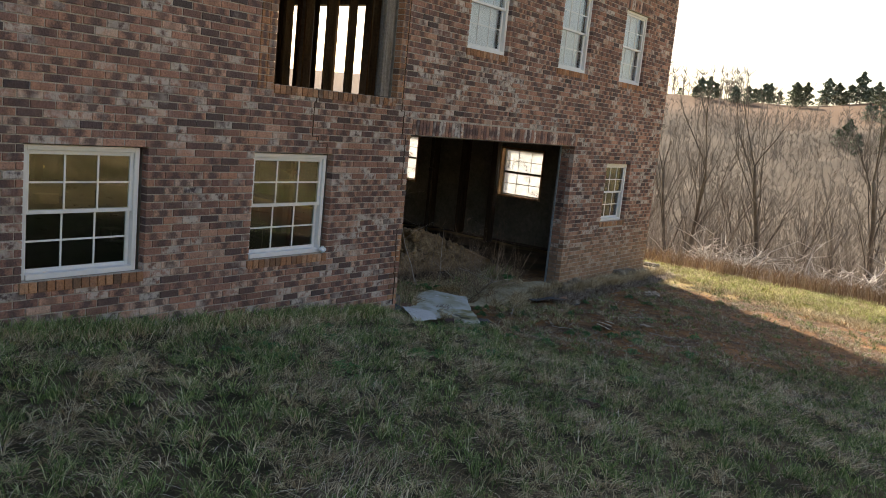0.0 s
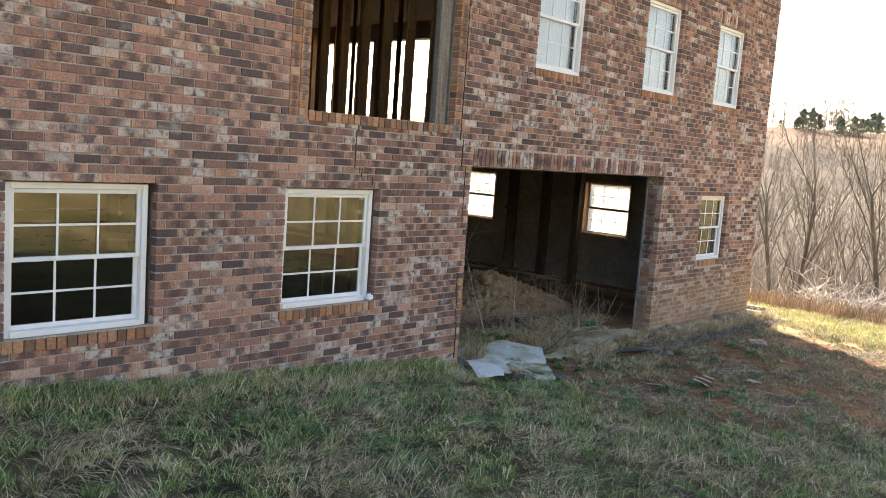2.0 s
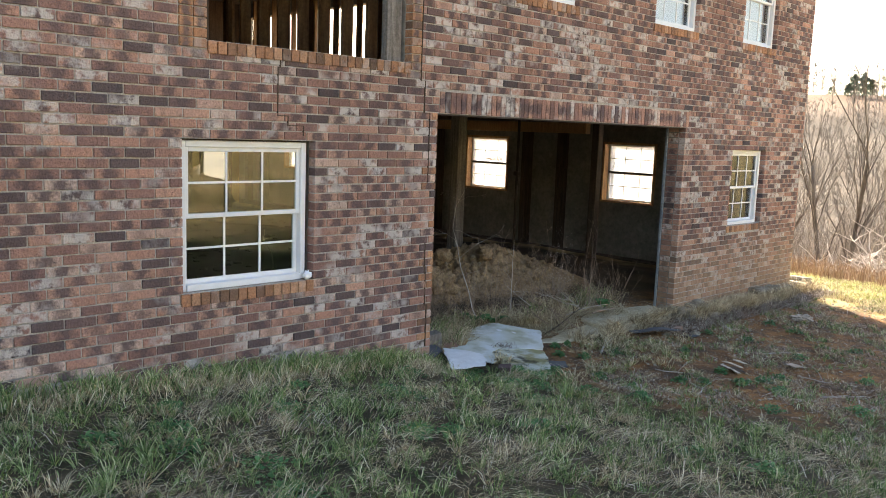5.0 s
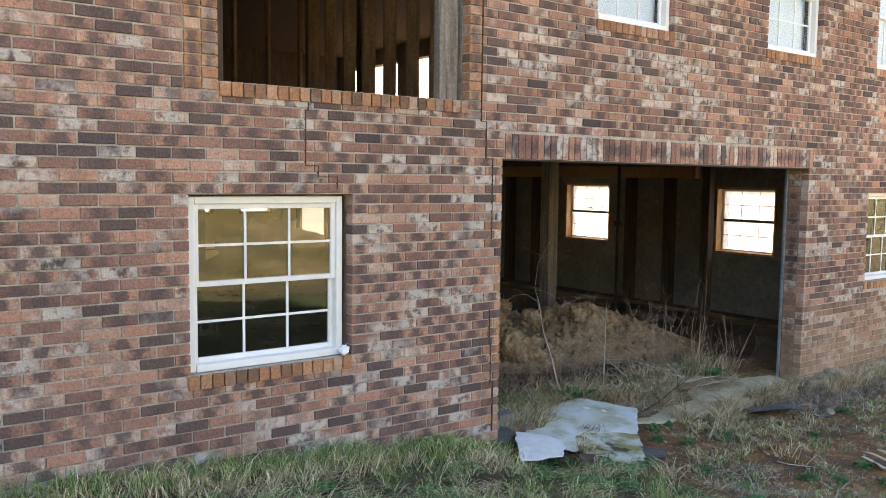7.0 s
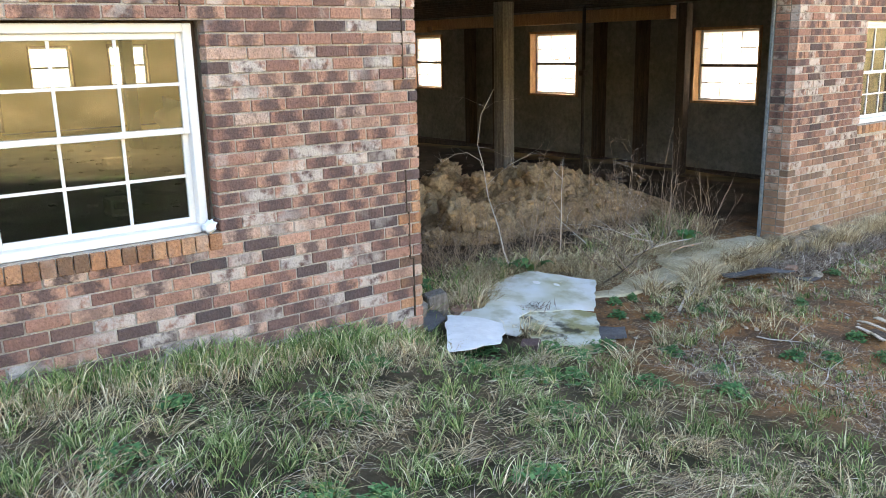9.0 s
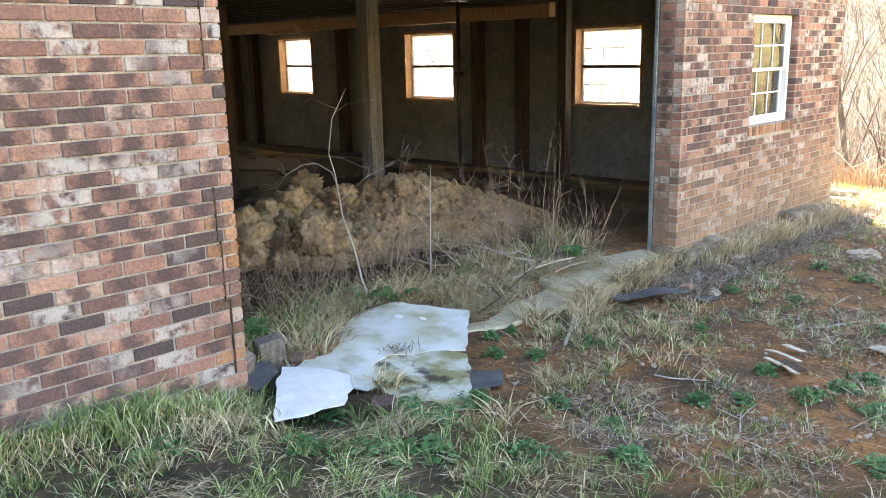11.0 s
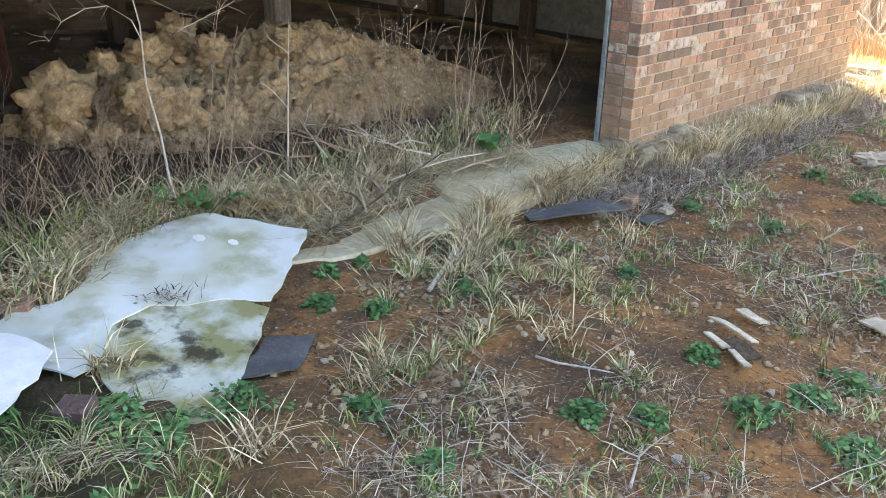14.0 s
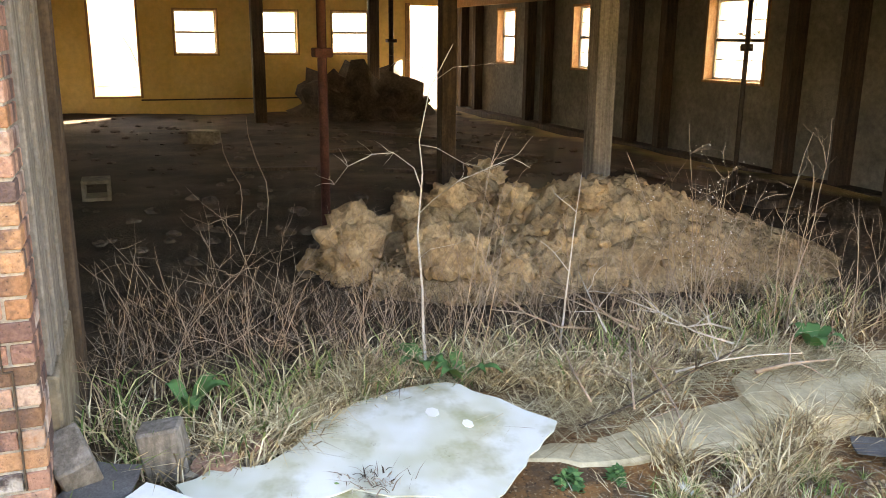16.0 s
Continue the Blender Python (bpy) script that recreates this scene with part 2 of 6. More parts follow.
def ground_colour(nt, pos):
    sep = nt.nodes.new("ShaderNodeSeparateXYZ")
    nt.links.new(pos, sep.inputs[0])
    clay = mix(nt, ramp(nt, noise_of(nt, pos, 1.7, 5), [(0.35, 0.0), (0.62, 1.0)]), (0.115, 0.068, 0.038), (0.33, 0.16, 0.062))
    clay = mix(nt, ramp(nt, noise_of(nt, pos, 5.5, 5, 0.7), [(0.44, 0.0), (0.6, 0.8)]), clay, (0.085, 0.062, 0.045))
    clay = mix(nt, ramp(nt, noise_of(nt, pos, 60, 3), [(0.58, 0.0), (0.68, 0.7)]), clay, (0.42, 0.31, 0.20))
    clay = mix(nt, ramp(nt, noise_of(nt, pos, 38, 4, 0.7), [(0.56, 0.0), (0.64, 0.8)]), clay, (0.045, 0.034, 0.026))
    # turf soil is coloured dark to stand for shade between the blades
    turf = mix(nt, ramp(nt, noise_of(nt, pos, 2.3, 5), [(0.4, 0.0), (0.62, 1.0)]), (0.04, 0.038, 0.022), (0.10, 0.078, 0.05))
    edge = nt.nodes.new("ShaderNodeMath")
    edge.operation = "MULTIPLY_ADD"
    edge.inputs[1].default_value, edge.inputs[2].default_value = 1.6, -0.8
    nt.links.new(noise_of(nt, pos, 1.1, 4), edge.inputs[0])
    add = nt.nodes.new("ShaderNodeMath")
    nt.links.new(sep.outputs[1], add.inputs[0])
    nt.links.new(edge.outputs[0], add.inputs[1])
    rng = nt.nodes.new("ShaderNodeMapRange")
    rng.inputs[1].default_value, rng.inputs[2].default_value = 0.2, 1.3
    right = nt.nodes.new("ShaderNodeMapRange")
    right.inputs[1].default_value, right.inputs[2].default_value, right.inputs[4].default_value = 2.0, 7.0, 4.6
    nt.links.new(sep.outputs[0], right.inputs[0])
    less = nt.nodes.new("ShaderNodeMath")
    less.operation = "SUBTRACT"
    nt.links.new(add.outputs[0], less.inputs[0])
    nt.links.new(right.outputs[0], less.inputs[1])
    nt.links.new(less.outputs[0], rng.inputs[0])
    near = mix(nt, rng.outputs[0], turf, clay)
    # dirt under the house, its colour darkened to deepen the shade indoors
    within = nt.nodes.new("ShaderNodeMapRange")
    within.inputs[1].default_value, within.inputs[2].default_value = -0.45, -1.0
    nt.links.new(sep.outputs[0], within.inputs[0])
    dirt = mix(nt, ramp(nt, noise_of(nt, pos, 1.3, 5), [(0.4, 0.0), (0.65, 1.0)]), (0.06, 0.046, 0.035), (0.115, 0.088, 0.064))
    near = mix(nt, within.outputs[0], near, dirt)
    # straw field past the house, lightened to carry its sunlight; brown woods and pasture far off
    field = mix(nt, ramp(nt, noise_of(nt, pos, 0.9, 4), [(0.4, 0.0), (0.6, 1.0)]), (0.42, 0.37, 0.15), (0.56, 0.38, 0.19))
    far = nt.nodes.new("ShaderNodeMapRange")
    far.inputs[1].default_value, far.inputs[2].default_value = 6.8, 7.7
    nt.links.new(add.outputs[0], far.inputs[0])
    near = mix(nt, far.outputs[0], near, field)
    red = mix(nt, ramp(nt, noise_of(nt, pos, 0.5, 4), [(0.4, 0.0), (0.6, 1.0)]), (0.27, 0.17, 0.115), (0.33, 0.225, 0.155))
    far2 = nt.nodes.new("ShaderNodeMapRange")
    far2.inputs[1].default_value, far2.inputs[2].default_value = 9.8, 10.8
    nt.links.new(add.outputs[0], far2.inputs[0])
    near = mix(nt, far2.outputs[0], near, red)
    hill = mix(nt, ramp(nt, noise_of(nt, pos, 0.05, 5), [(0.42, 0.0), (0.58, 1.0)]), (0.125, 0.10, 0.077), (0.095, 0.077, 0.06))
    pasture = nt.nodes.new("ShaderNodeMapRange")
    pasture.inputs[1].default_value, pasture.inputs[2].default_value = 205, 235
    nt.links.new(sep.outputs[1], pasture.inputs[0])
    hill = mix(nt, pasture.outputs[0], hill, (0.18, 0.12, 0.082))
    far3 = nt.nodes.new("ShaderNodeMapRange")
    far3.inputs[1].default_value, far3.inputs[2].default_value = 30, 60
    nt.links.new(sep.outputs[1], far3.inputs[0])
    near = mix(nt, far3.outputs[0], near, hill)
    # sunlit straw bank facing the house
    bank = nt.nodes.new("ShaderNodeMapRange")
    bank.inputs[1].default_value, bank.inputs[2].default_value = 8.5, 11
    nt.links.new(sep.outputs[0], bank.inputs[0])
    straw = mix(nt, ramp(nt, noise_of(nt, pos, 0.6, 5, 0.7), [(0.4, 0.0), (0.6, 1.0)]), (0.20, 0.17, 0.075), (0.50, 0.38, 0.19))
    straw = mix(nt, ramp(nt, noise_of(nt, pos, 2.4, 4, 0.7), [(0.52, 0.0), (0.62, 0.7)]), straw, (0.10, 0.095, 0.05))
    return mix(nt, bank.outputs[0], near, straw)


MAT_GROUND = material("ground", ground_colour, 0.95, bump=1.0, bump_scale=26, spec=0.08)


def strands(stops, tip=1.25):
    def build(nt, pos):
        col = ramp(nt, island(nt), stops)
        patch = ramp(nt, noise_of(nt, pos, 1.3, 4), [(0.35, 0.82), (0.65, tip)])
        return mix(nt, 1.0, col, patch, "MULTIPLY")
    return build


MAT_GREEN = material("green_blades", strands([(0, (0.05, 0.09, 0.03)), (0.35, (0.13, 0.20, 0.065)), (0.7, (0.27, 0.35, 0.13)), (0.9, (0.46, 0.48, 0.24)), (1, (0.72, 0.68, 0.44))]), 0.75, spec=0.08)
MAT_STRAW = material("straw", strands([(0, (0.15, 0.105, 0.065)), (0.35, (0.36, 0.28, 0.17)), (0.75, (0.62, 0.52, 0.33)), (1, (0.82, 0.74, 0.54))]), 0.8, spec=0.08)
MAT_GREYSTRAW = material("grey_litter", strands([(0, (0.045, 0.032, 0.026)), (0.4, (0.16, 0.12, 0.095)), (0.75, (0.36, 0.30, 0.245)), (1, (0.64, 0.57, 0.49))]), 0.85, spec=0.08)
MAT_BROWN = material("brown_litter", strands([(0, (0.03, 0.02, 0.016)), (0.5, (0.11, 0.075, 0.055)), (0.85, (0.24, 0.175, 0.13)), (1, (0.5, 0.42, 0.34))]), 0.85, spec=0.08)
MAT_REDSTRAW = material("red_straw", strands([(0, (0.20, 0.13, 0.085)), (0.5, (0.29, 0.20, 0.135)), (1, (0.38, 0.29, 0.20))]), 0.85, spec=0.08)
MAT_WEED = material("weed_leaf", strands([(0, (0.05, 0.12, 0.05)), (0.6, (0.085, 0.19, 0.07)), (1, (0.16, 0.29, 0.11))]), 0.6, spec=0.08)
MAT_STEM = material("dry_stem", two_tone((0.22, 0.155, 0.11), (0.37, 0.285, 0.22), 6), 0.85)
MAT_PALE = material("pale_bark", two_tone((0.42, 0.37, 0.32), (0.56, 0.51, 0.46), 9), 0.8)
MAT_BARK = material("grey_bark", two_tone((0.09, 0.075, 0.062), (0.17, 0.145, 0.122), 2), 0.9)
MAT_BRUSH = material("brush_twigs", strands([(0, (0.11, 0.09, 0.072)), (0.6, (0.20, 0.167, 0.137)), (1, (0.36, 0.315, 0.27))]), 0.9, spec=0.08)
# cedar green is greyed and lightened to stand for haze over the distance
MAT_CEDAR = material("cedar_green_hazed", strands([(0, (0.08, 0.095, 0.065)), (0.6, (0.14, 0.16, 0.11)), (1, (0.23, 0.24, 0.17))]), 0.9, spec=0.08)
MAT_SCRAP = material("pale_scrap", two_tone((0.34, 0.28, 0.20), (0.62, 0.56, 0.45), 14), 0.7)
MAT_RUBBLE = material("rubble", two_tone((0.30, 0.25, 0.19), (0.45, 0.40, 0.33), 9), 0.95, bump=0.5)
MAT_SEED = material("white_seed", two_tone((0.65, 0.62, 0.58), (0.75, 0.72, 0.68), 20), 0.9)


def pane_material(name, tint, haze):
    """Window glass; haze: how much of it is a milky film that light shines through."""
    m = bpy.data.materials.new(name)
    m.use_nodes = True
    nt = m.node_tree
    b = nt.nodes["Principled BSDF"]
    b.inputs["Base Color"].default_value = (*tint, 1)
    b.inputs["Transmission Weight"].default_value, b.inputs["Roughness"].default_value = 1.0, 0.0
    b.inputs["IOR"].default_value = 1.5
    if haze:
        pos = nt.nodes.new("ShaderNodeNewGeometry").outputs["Position"]
        tr = nt.nodes.new("ShaderNodeBsdfTranslucent")
        tr.inputs[0].default_value = (0.85, 0.85, 0.83, 1)
        mx = nt.nodes.new("ShaderNodeMixShader")
        nt.links.new(ramp(nt, noise_of(nt, pos, 4, 4), [(0.3, haze * 0.5), (0.7, haze)]), mx.inputs[0])
        nt.links.new(b.outputs[0], mx.inputs[1])
        nt.links.new(tr.outputs[0], mx.inputs[2])
        nt.links.new(mx.outputs[0], nt.nodes["Material Output"].inputs[0])
    return m


MAT_GLASS = pane_material("window_glass", (0.60, 0.64, 0.61), 0.0)
MAT_CLEAR = pane_material("clear_glass", (0.93, 0.95, 0.95), 0.0)
MAT_HAZY = pane_material("hazy_glass", (0.97, 0.97, 0.97), 0.5)


# ---- mesh helpers ----
class Pile:
    """Vertices and faces that grow into one mesh."""

    def __init__(self):
        self.v, self.f, self.local = [], [], []

    def add(self, verts, faces):
        n = len(self.v)
        self.v.extend(verts)
        self.f.extend(tuple(n + i for i in f) for f in faces)
        return self

    def box(self, x0, x1, y0, y1, z0, z1, m=None):
        vs = [Vector((x, y, z)) for x in (x0, x1) for y in (y0, y1) for z in (z0, z1)]
        if m is not None:
            vs = [m @ v for v in vs]
        self.add([tuple(v) for v in vs], [(0, 1, 3, 2), (4, 6, 7, 5), (0, 4, 5, 1), (2, 3, 7, 6), (0, 2, 6, 4), (1, 5, 7, 3)])
        return self

    def chamfer(self, x0, x1, y0, y1, z0, z1, c=0.004, m=None):
        """A box with its twelve edges cut off."""
        lo, hi = (x0, y0, z0), (x1, y1, z1)
        vs, at = [], {}
        for s in range(8):
            bit = [(s >> k) & 1 for k in range(3)]
            for a in range(3):
                p = [(hi[k] if bit[k] else lo[k]) if k == a else ((hi[k] - c) if bit[k] else (lo[k] + c)) for k in range(3)]
                at[s, a] = len(vs)
                vs.append(Vector(p) if m is None else m @ Vector(p))
        fs = []
        for a in range(3):
            b, c2 = (a + 1) % 3, (a + 2) % 3
            for side in (0, 1):
                ring = [(side << a) | (i << b) | (j << c2) for i, j in ((0, 0), (1, 0), (1, 1), (0, 1))]
                ring = [at[s, a] for s in ring]
                fs.append(tuple(ring if side else ring[::-1]))
            for i in (0, 1):
                for j in (0, 1):
                    s0 = (i << b) | (j << c2)
                    s1 = s0 | (1 << a)
                    q = (at[s0, b], at[s1, b], at[s1, c2], at[s0, c2])
                    fs.append(q if (i ^ j) else q[::-1])
        for s in range(8):
            t = (at[s, 0], at[s, 1], at[s, 2])
            fs.append(t if bin(s).count("1") % 2 else t[::-1])
        if m is None:
            size = [max(h - l, 1e-6) for l, h in zip(lo, hi)]
            long = max(range(3), key=lambda k: size[k])
            self.local.extend(((v[long] - lo[long]) / size[long] - 0.5, 0.0, 0.0) for v in vs)
        self.add([tuple(v) for v in vs], fs)
        return self

    def tube(self, pts, radii, sides=5):
        pts = [Vector(p) for p in pts]
        vs, fs = [], []
        for k, p in enumerate(pts):
            d = (pts[min(k + 1, len(pts) - 1)] - pts[max(k - 1, 0)]).normalized()
            u = d.orthogonal().normalized()
            w = d.cross(u)
            for s in range(sides):
                a = 2 * math.pi * s / sides
                vs.append(tuple(p + radii[k] * (math.cos(a) * u + math.sin(a) * w)))
        for k in range(len(pts) - 1):
            for s in range(sides):
                t = (s + 1) % sides
                fs.append((k * sides + s, k * sides + t, (k + 1) * sides + t, (k + 1) * sides + s))
        fs.append(tuple(range(sides))[::-1])
        fs.append(tuple((len(pts) - 1) * sides + s for s in range(sides)))
        self.add(vs, fs)
        return self

    def mesh(self, name, mat, smooth=False):
        me = bpy.data.meshes.new(name)
        me.from_pydata(self.v, [], self.f)
        me.materials.append(mat)
        if len(self.local) == len(self.v):
            me.attributes.new("local", "FLOAT_VECTOR", "POINT").data.foreach_set("vector", np.array(self.local, np.float32).ravel())
        if smooth:
            me.shade_smooth()
        return me


def thing(name, label, category, group="", kind="", at=None):
    ob = new(name)
    ob.empty_display_size = 0.1
    if at is not None:
        ob.matrix_world = at
    return tagged(ob, label, category, group, kind)


def part(name, pile, mat, parent=None, label="", smooth=False, **tags):
    ob = new(name, pile.mesh(name, mat, smooth) if isinstance(pile, Pile) else pile)
    if parent is not None:
        ob.parent = parent
    return tagged(ob, label, **tags)


def solo(name, pile, mat, label, category, group="", kind="", smooth=False):
    return tagged(new(name, pile.mesh(name, mat, smooth)), label, category, group, kind)


def numpy_mesh(name, verts, faces, mat, smooth=False):
    me = bpy.data.meshes.new(name)
    k = faces.shape[1]
    me.vertices.add(len(verts))
    me.vertices.foreach_set("co", verts.astype(np.float32).ravel())
    me.loops.add(faces.size)
    me.loops.foreach_set("vertex_index", faces.astype(np.int32).ravel())
    me.polygons.add(len(faces))
    me.polygons.foreach_set("loop_start", np.arange(0, faces.size, k, dtype=np.int32))
    me.update(calc_edges=True)
    me.materials.append(mat)
    if smooth:
        me.shade_smooth()
    return me


# ---- plan of the house ----
NORTH, SOUTH, WEST = 7.8, -9.0, -16.1      # outer faces; the brick front is x = 0
TOP = 5.75
COURSE, BRICK, JOINT = 0.0677, 0.203, 0.010
DOOR = (0.0, 4.27, -0.4, 2.205)             # drive-in opening: y0, y1, z0, z1
BALCONY = (-2.22, -0.34, 2.61, 5.0)
WINDOWS = {                                 # y0, y1, z0, z1
    "a": (-4.675, -3.595, 0.858, 1.948), "b": (-2.41, -1.305, 0.858, 1.938), "c": (5.56, 6.56, 0.91, 1.957),
    "d": (-4.42, -3.43, 3.36, 4.58), "e": (0.99, 1.96, 3.36, 4.58), "f": (3.40, 4.40, 3.36, 4.58), "g": (5.58, 6.58, 3.36, 4.58),
}


def smoothstep(a, b, v):
    t = np.clip((v - a) / (b - a), 0, 1)
    return t * t * (3 - 2 * t)


def wob(x, y, s, seed=0.0):
    """Cheap smooth unevenness from a few sines."""
    return (np.sin(x * s + seed) * np.cos(y * s * 1.13 + 1.7 * seed) + 0.5 * np.sin(x * s * 2.3 + y * s * 1.9 + seed) + 0.3 * np.cos(x * s * 4.1 - y * s * 3.7 + 2 * seed)) / 1.8


def ground_z(x, y):
    x, y = np.asarray(x, float), np.asarray(y, float)
    out = np.interp(y, [-60, -30, -12, -8, -4.5, -3, -1.3, -0.6, -0.2, 0.3, 0.8, 1.3, 8, 10.5, 13, 20, 40, 70, 110, 170, 260, 340, 900],
                    [3.0, 2.0, 0.95, 0.70, 0.44, 0.30, 0.16, 0.085, 0.03, -0.05, -0.105, -0.17, -0.24, -0.4, -0.8, -3.0, -8, -11, -9, 3, 21, 23, 15])
    out = out + 0.02 * wob(x, y, 2.1) + 0.012 * wob(x, y, 7.0, 2.0) * (y < 30)
    out = out - 0.10 * np.exp(-(((x - 0.2) / 0.6) ** 2 + ((y - 0.05) / 0.35) ** 2))
    rise = smoothstep(8, 45, x) * 9 * (1 - smoothstep(4, 40, y))
    out = out + rise + 2.0 * wob(x, y, 0.03, 1.0) * smoothstep(60, 140, y)
    out = out - smoothstep(-5, -60, x) * 4 * (y > 9)
    inside = -0.06 - 0.09 * smoothstep(-3, -12, x) + 0.03 * wob(x, y, 1.7, 3.0)
    doorway = smoothstep(-0.1, 0.05, y) * (1 - smoothstep(4.2, 4.35, y))
    w = (smoothstep(-0.1, -0.2, x) * (1 - doorway) + smoothstep(0.3, -0.9, x) * doorway) * smoothstep(-8.9, -8.8, y) * (1 - smoothstep(7.6, 7.7, y)) * smoothstep(-16.1, -15.9, x)
    return out * (1 - w) + inside * w


def steps(*knots):
    """Grid lines: from knot to knot (place, spacing up to the next)."""
    out = []
    for (a, d), (b, _) in zip(knots, knots[1:]):
        out.extend(np.linspace(a, b, max(2, int(round((b - a) / d)) + 1))[:-1])
    return np.array(out + [knots[-1][0]])


gx = steps((-900, 60), (-160, 8), (-40, 1.5), (-16.2, 0.4), (-4, 0.08), (7, 0.4), (20, 3), (80, 20), (500, 0))
gy = steps((-500, 40), (-80, 8), (-20, 1.0), (-9, 0.09), (9, 0.25), (16, 2), (60, 6), (340, 60), (1500, 0))
GX, GY = np.meshgrid(gx, gy)
GZ = ground_z(GX, GY)
_i = np.arange(len(gx) * len(gy)).reshape(len(gy), len(gx))
_f = np.stack([_i[:-1, :-1], _i[:-1, 1:], _i[1:, 1:], _i[1:, :-1]], -1).reshape(-1, 4)
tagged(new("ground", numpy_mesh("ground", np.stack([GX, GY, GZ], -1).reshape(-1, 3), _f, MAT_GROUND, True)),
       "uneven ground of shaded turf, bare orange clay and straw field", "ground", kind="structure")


# ---- brick front ----
def holes_in(spans, lo, hi):
    """What is left of lo..hi once the spans are cut out."""
    left = [(lo, hi)]
    for a, b in spans:
        nxt = []
        for p, q in left:
            if b <= p or a >= q:
                nxt.append((p, q))
            else:
                if a > p:
                    nxt.append((p, a))
                if b < q:
                    nxt.append((b, q))
        left = nxt
    return left


SILLS = {k: (y0 - 0.02, y1 + 0.0, z0 - 0.095, z0) for k, (y0, y1, z0, z1) in WINDOWS.items()}
SILLS["balcony"] = (-2.22, -0.34, 2.515, 2.61)
LINTEL = (0.02, 4.33, 2.205, 2.40)
CAPS = {k: (WINDOWS[k][0] - 0.05, WINDOWS[k][1] + 0.05, 4.58, 4.78) for k in "defg"}
STRIPS = [(-2.43, -2.22, 2.55, 5.0), (-0.34, -0.22, 2.55, 5.0)]
CUTS = [DOOR, BALCONY, LINTEL, *WINDOWS.values(), *SILLS.values(), *STRIPS, *CAPS.values()]


def wall_with_holes(pile, axis, d0, d1, lo, hi, z0, z1, cuts):
    """A wall between d0 and d1 across the axis, from lo to hi along it, with openings."""
    zs = sorted({z0, z1, *[c for cut in cuts for c in cut[2:] if z0 < c < z1]})
    for a, b in zip(zs, zs[1:]):
        m = (a + b) / 2
        for p, q in holes_in([(c[0], c[1]) for c in cuts if c[2] < m < c[3]], lo, hi):
            if axis == "x":
                pile.box(d0, d1, p, q, a, b)
            else:
                pile.box(p, q, d0, d1, a, b)
    return pile


OPENINGS = [DOOR, BALCONY, *WINDOWS.values()]
wall_east = solo("wall_east", wall_with_holes(Pile(), "x", -0.088, -0.009, SOUTH, NORTH, -0.6, TOP, [(y0 - 0.007, y1 + 0.007, z0, z1) for y0, y1, z0, z1 in OPENINGS]), MAT_MORTAR,
                 "weathered red brick house front with grey mortar joints", "wall", kind="structure")
part("wall_lining", wall_with_holes(Pile(), "x", -0.235, -0.09, SOUTH, NORTH, -0.6, TOP, [(-0.007, 4.277, -0.4, 2.205)] + OPENINGS), MAT_INNER, wall_east, "grey inner leaf")

rnd = random.Random(5)
FLUSH = {y for o in OPENINGS for y in o[:2]}
NEAR = [(-1.3, 0.0, -0.2, 1.25), (4.27, 5.5, -0.1, 1.0)]
singles, closers, rest = [], [], Pile()
course = 0
z = -0.43
while z < TOP:
    zc = z + COURSE / 2
    cuts = sorted((c[0], c[1]) for c in CUTS if c[2] < zc < c[3])
    for p, q in holes_in(cuts, SOUTH, NORTH):
        shift = SOUTH + (BRICK / 2 if course % 2 else 0)
        edges = [p] + [shift + k * BRICK for k in range(-1, 90) if p + 0.04 < shift + k * BRICK < q - 0.04] + [q]
        for a, b in zip(edges, edges[1:]):
            ya, yb = a + (0 if a in FLUSH else JOINT / 2), b - (0 if b in FLUSH else JOINT / 2)
            out = rnd.uniform(-0.003, 0.004)
            dz = rnd.uniform(-0.0015, 0.0015)
            dims = (-0.086, out, ya, yb, z + JOINT / 2 + dz, z + COURSE - JOINT / 2 + dz)
            if b == 0.0 and rnd.random() < 0.55:
                closers.append(dims)
            elif any(n[0] <= (ya + yb) / 2 <= n[1] and n[2] < zc < n[3] for n in NEAR):
                singles.append(dims)
            else:
                rest.chamfer(*dims, c=0.003)
    z += COURSE
    course += 1
part("brickwork", rest, MAT_BRICK, wall_east, "mottled red, brown and purple bricks", kind="stuff")


def single_bricks(dims_list, parent, mat, name="brick"):
    """Bricks that are objects of their own; equal ones share a mesh."""
    made = {}
    for x0, x1, y0, y1, z0, z1 in dims_list:
        key = (round(x1 - x0, 2), round(y1 - y0, 2), round(z1 - z0, 2))
        if key not in made:
            made[key] = Pile().chamfer(-(x1 - x0) / 2, (x1 - x0) / 2, -(y1 - y0) / 2, (y1 - y0) / 2, -(z1 - z0) / 2, (z1 - z0) / 2, 0.003).mesh(name, mat)
        ob = new(name, made[key])
        ob.location = ((x0 + x1) / 2, (y0 + y1) / 2, (z0 + z1) / 2)
        ob.parent = parent


def row_of(y0, y1, z0, z1, step, proud=0.0, deep=0.085):
    n = max(1, round((y1 - y0) / step))
    s = (y1 - y0) / n
    return [(-deep, proud + rnd.uniform(-0.002, 0.003), y0 + k * s + 0.004, y0 + (k + 1) * s - 0.004, z0, z1) for k in range(n)]


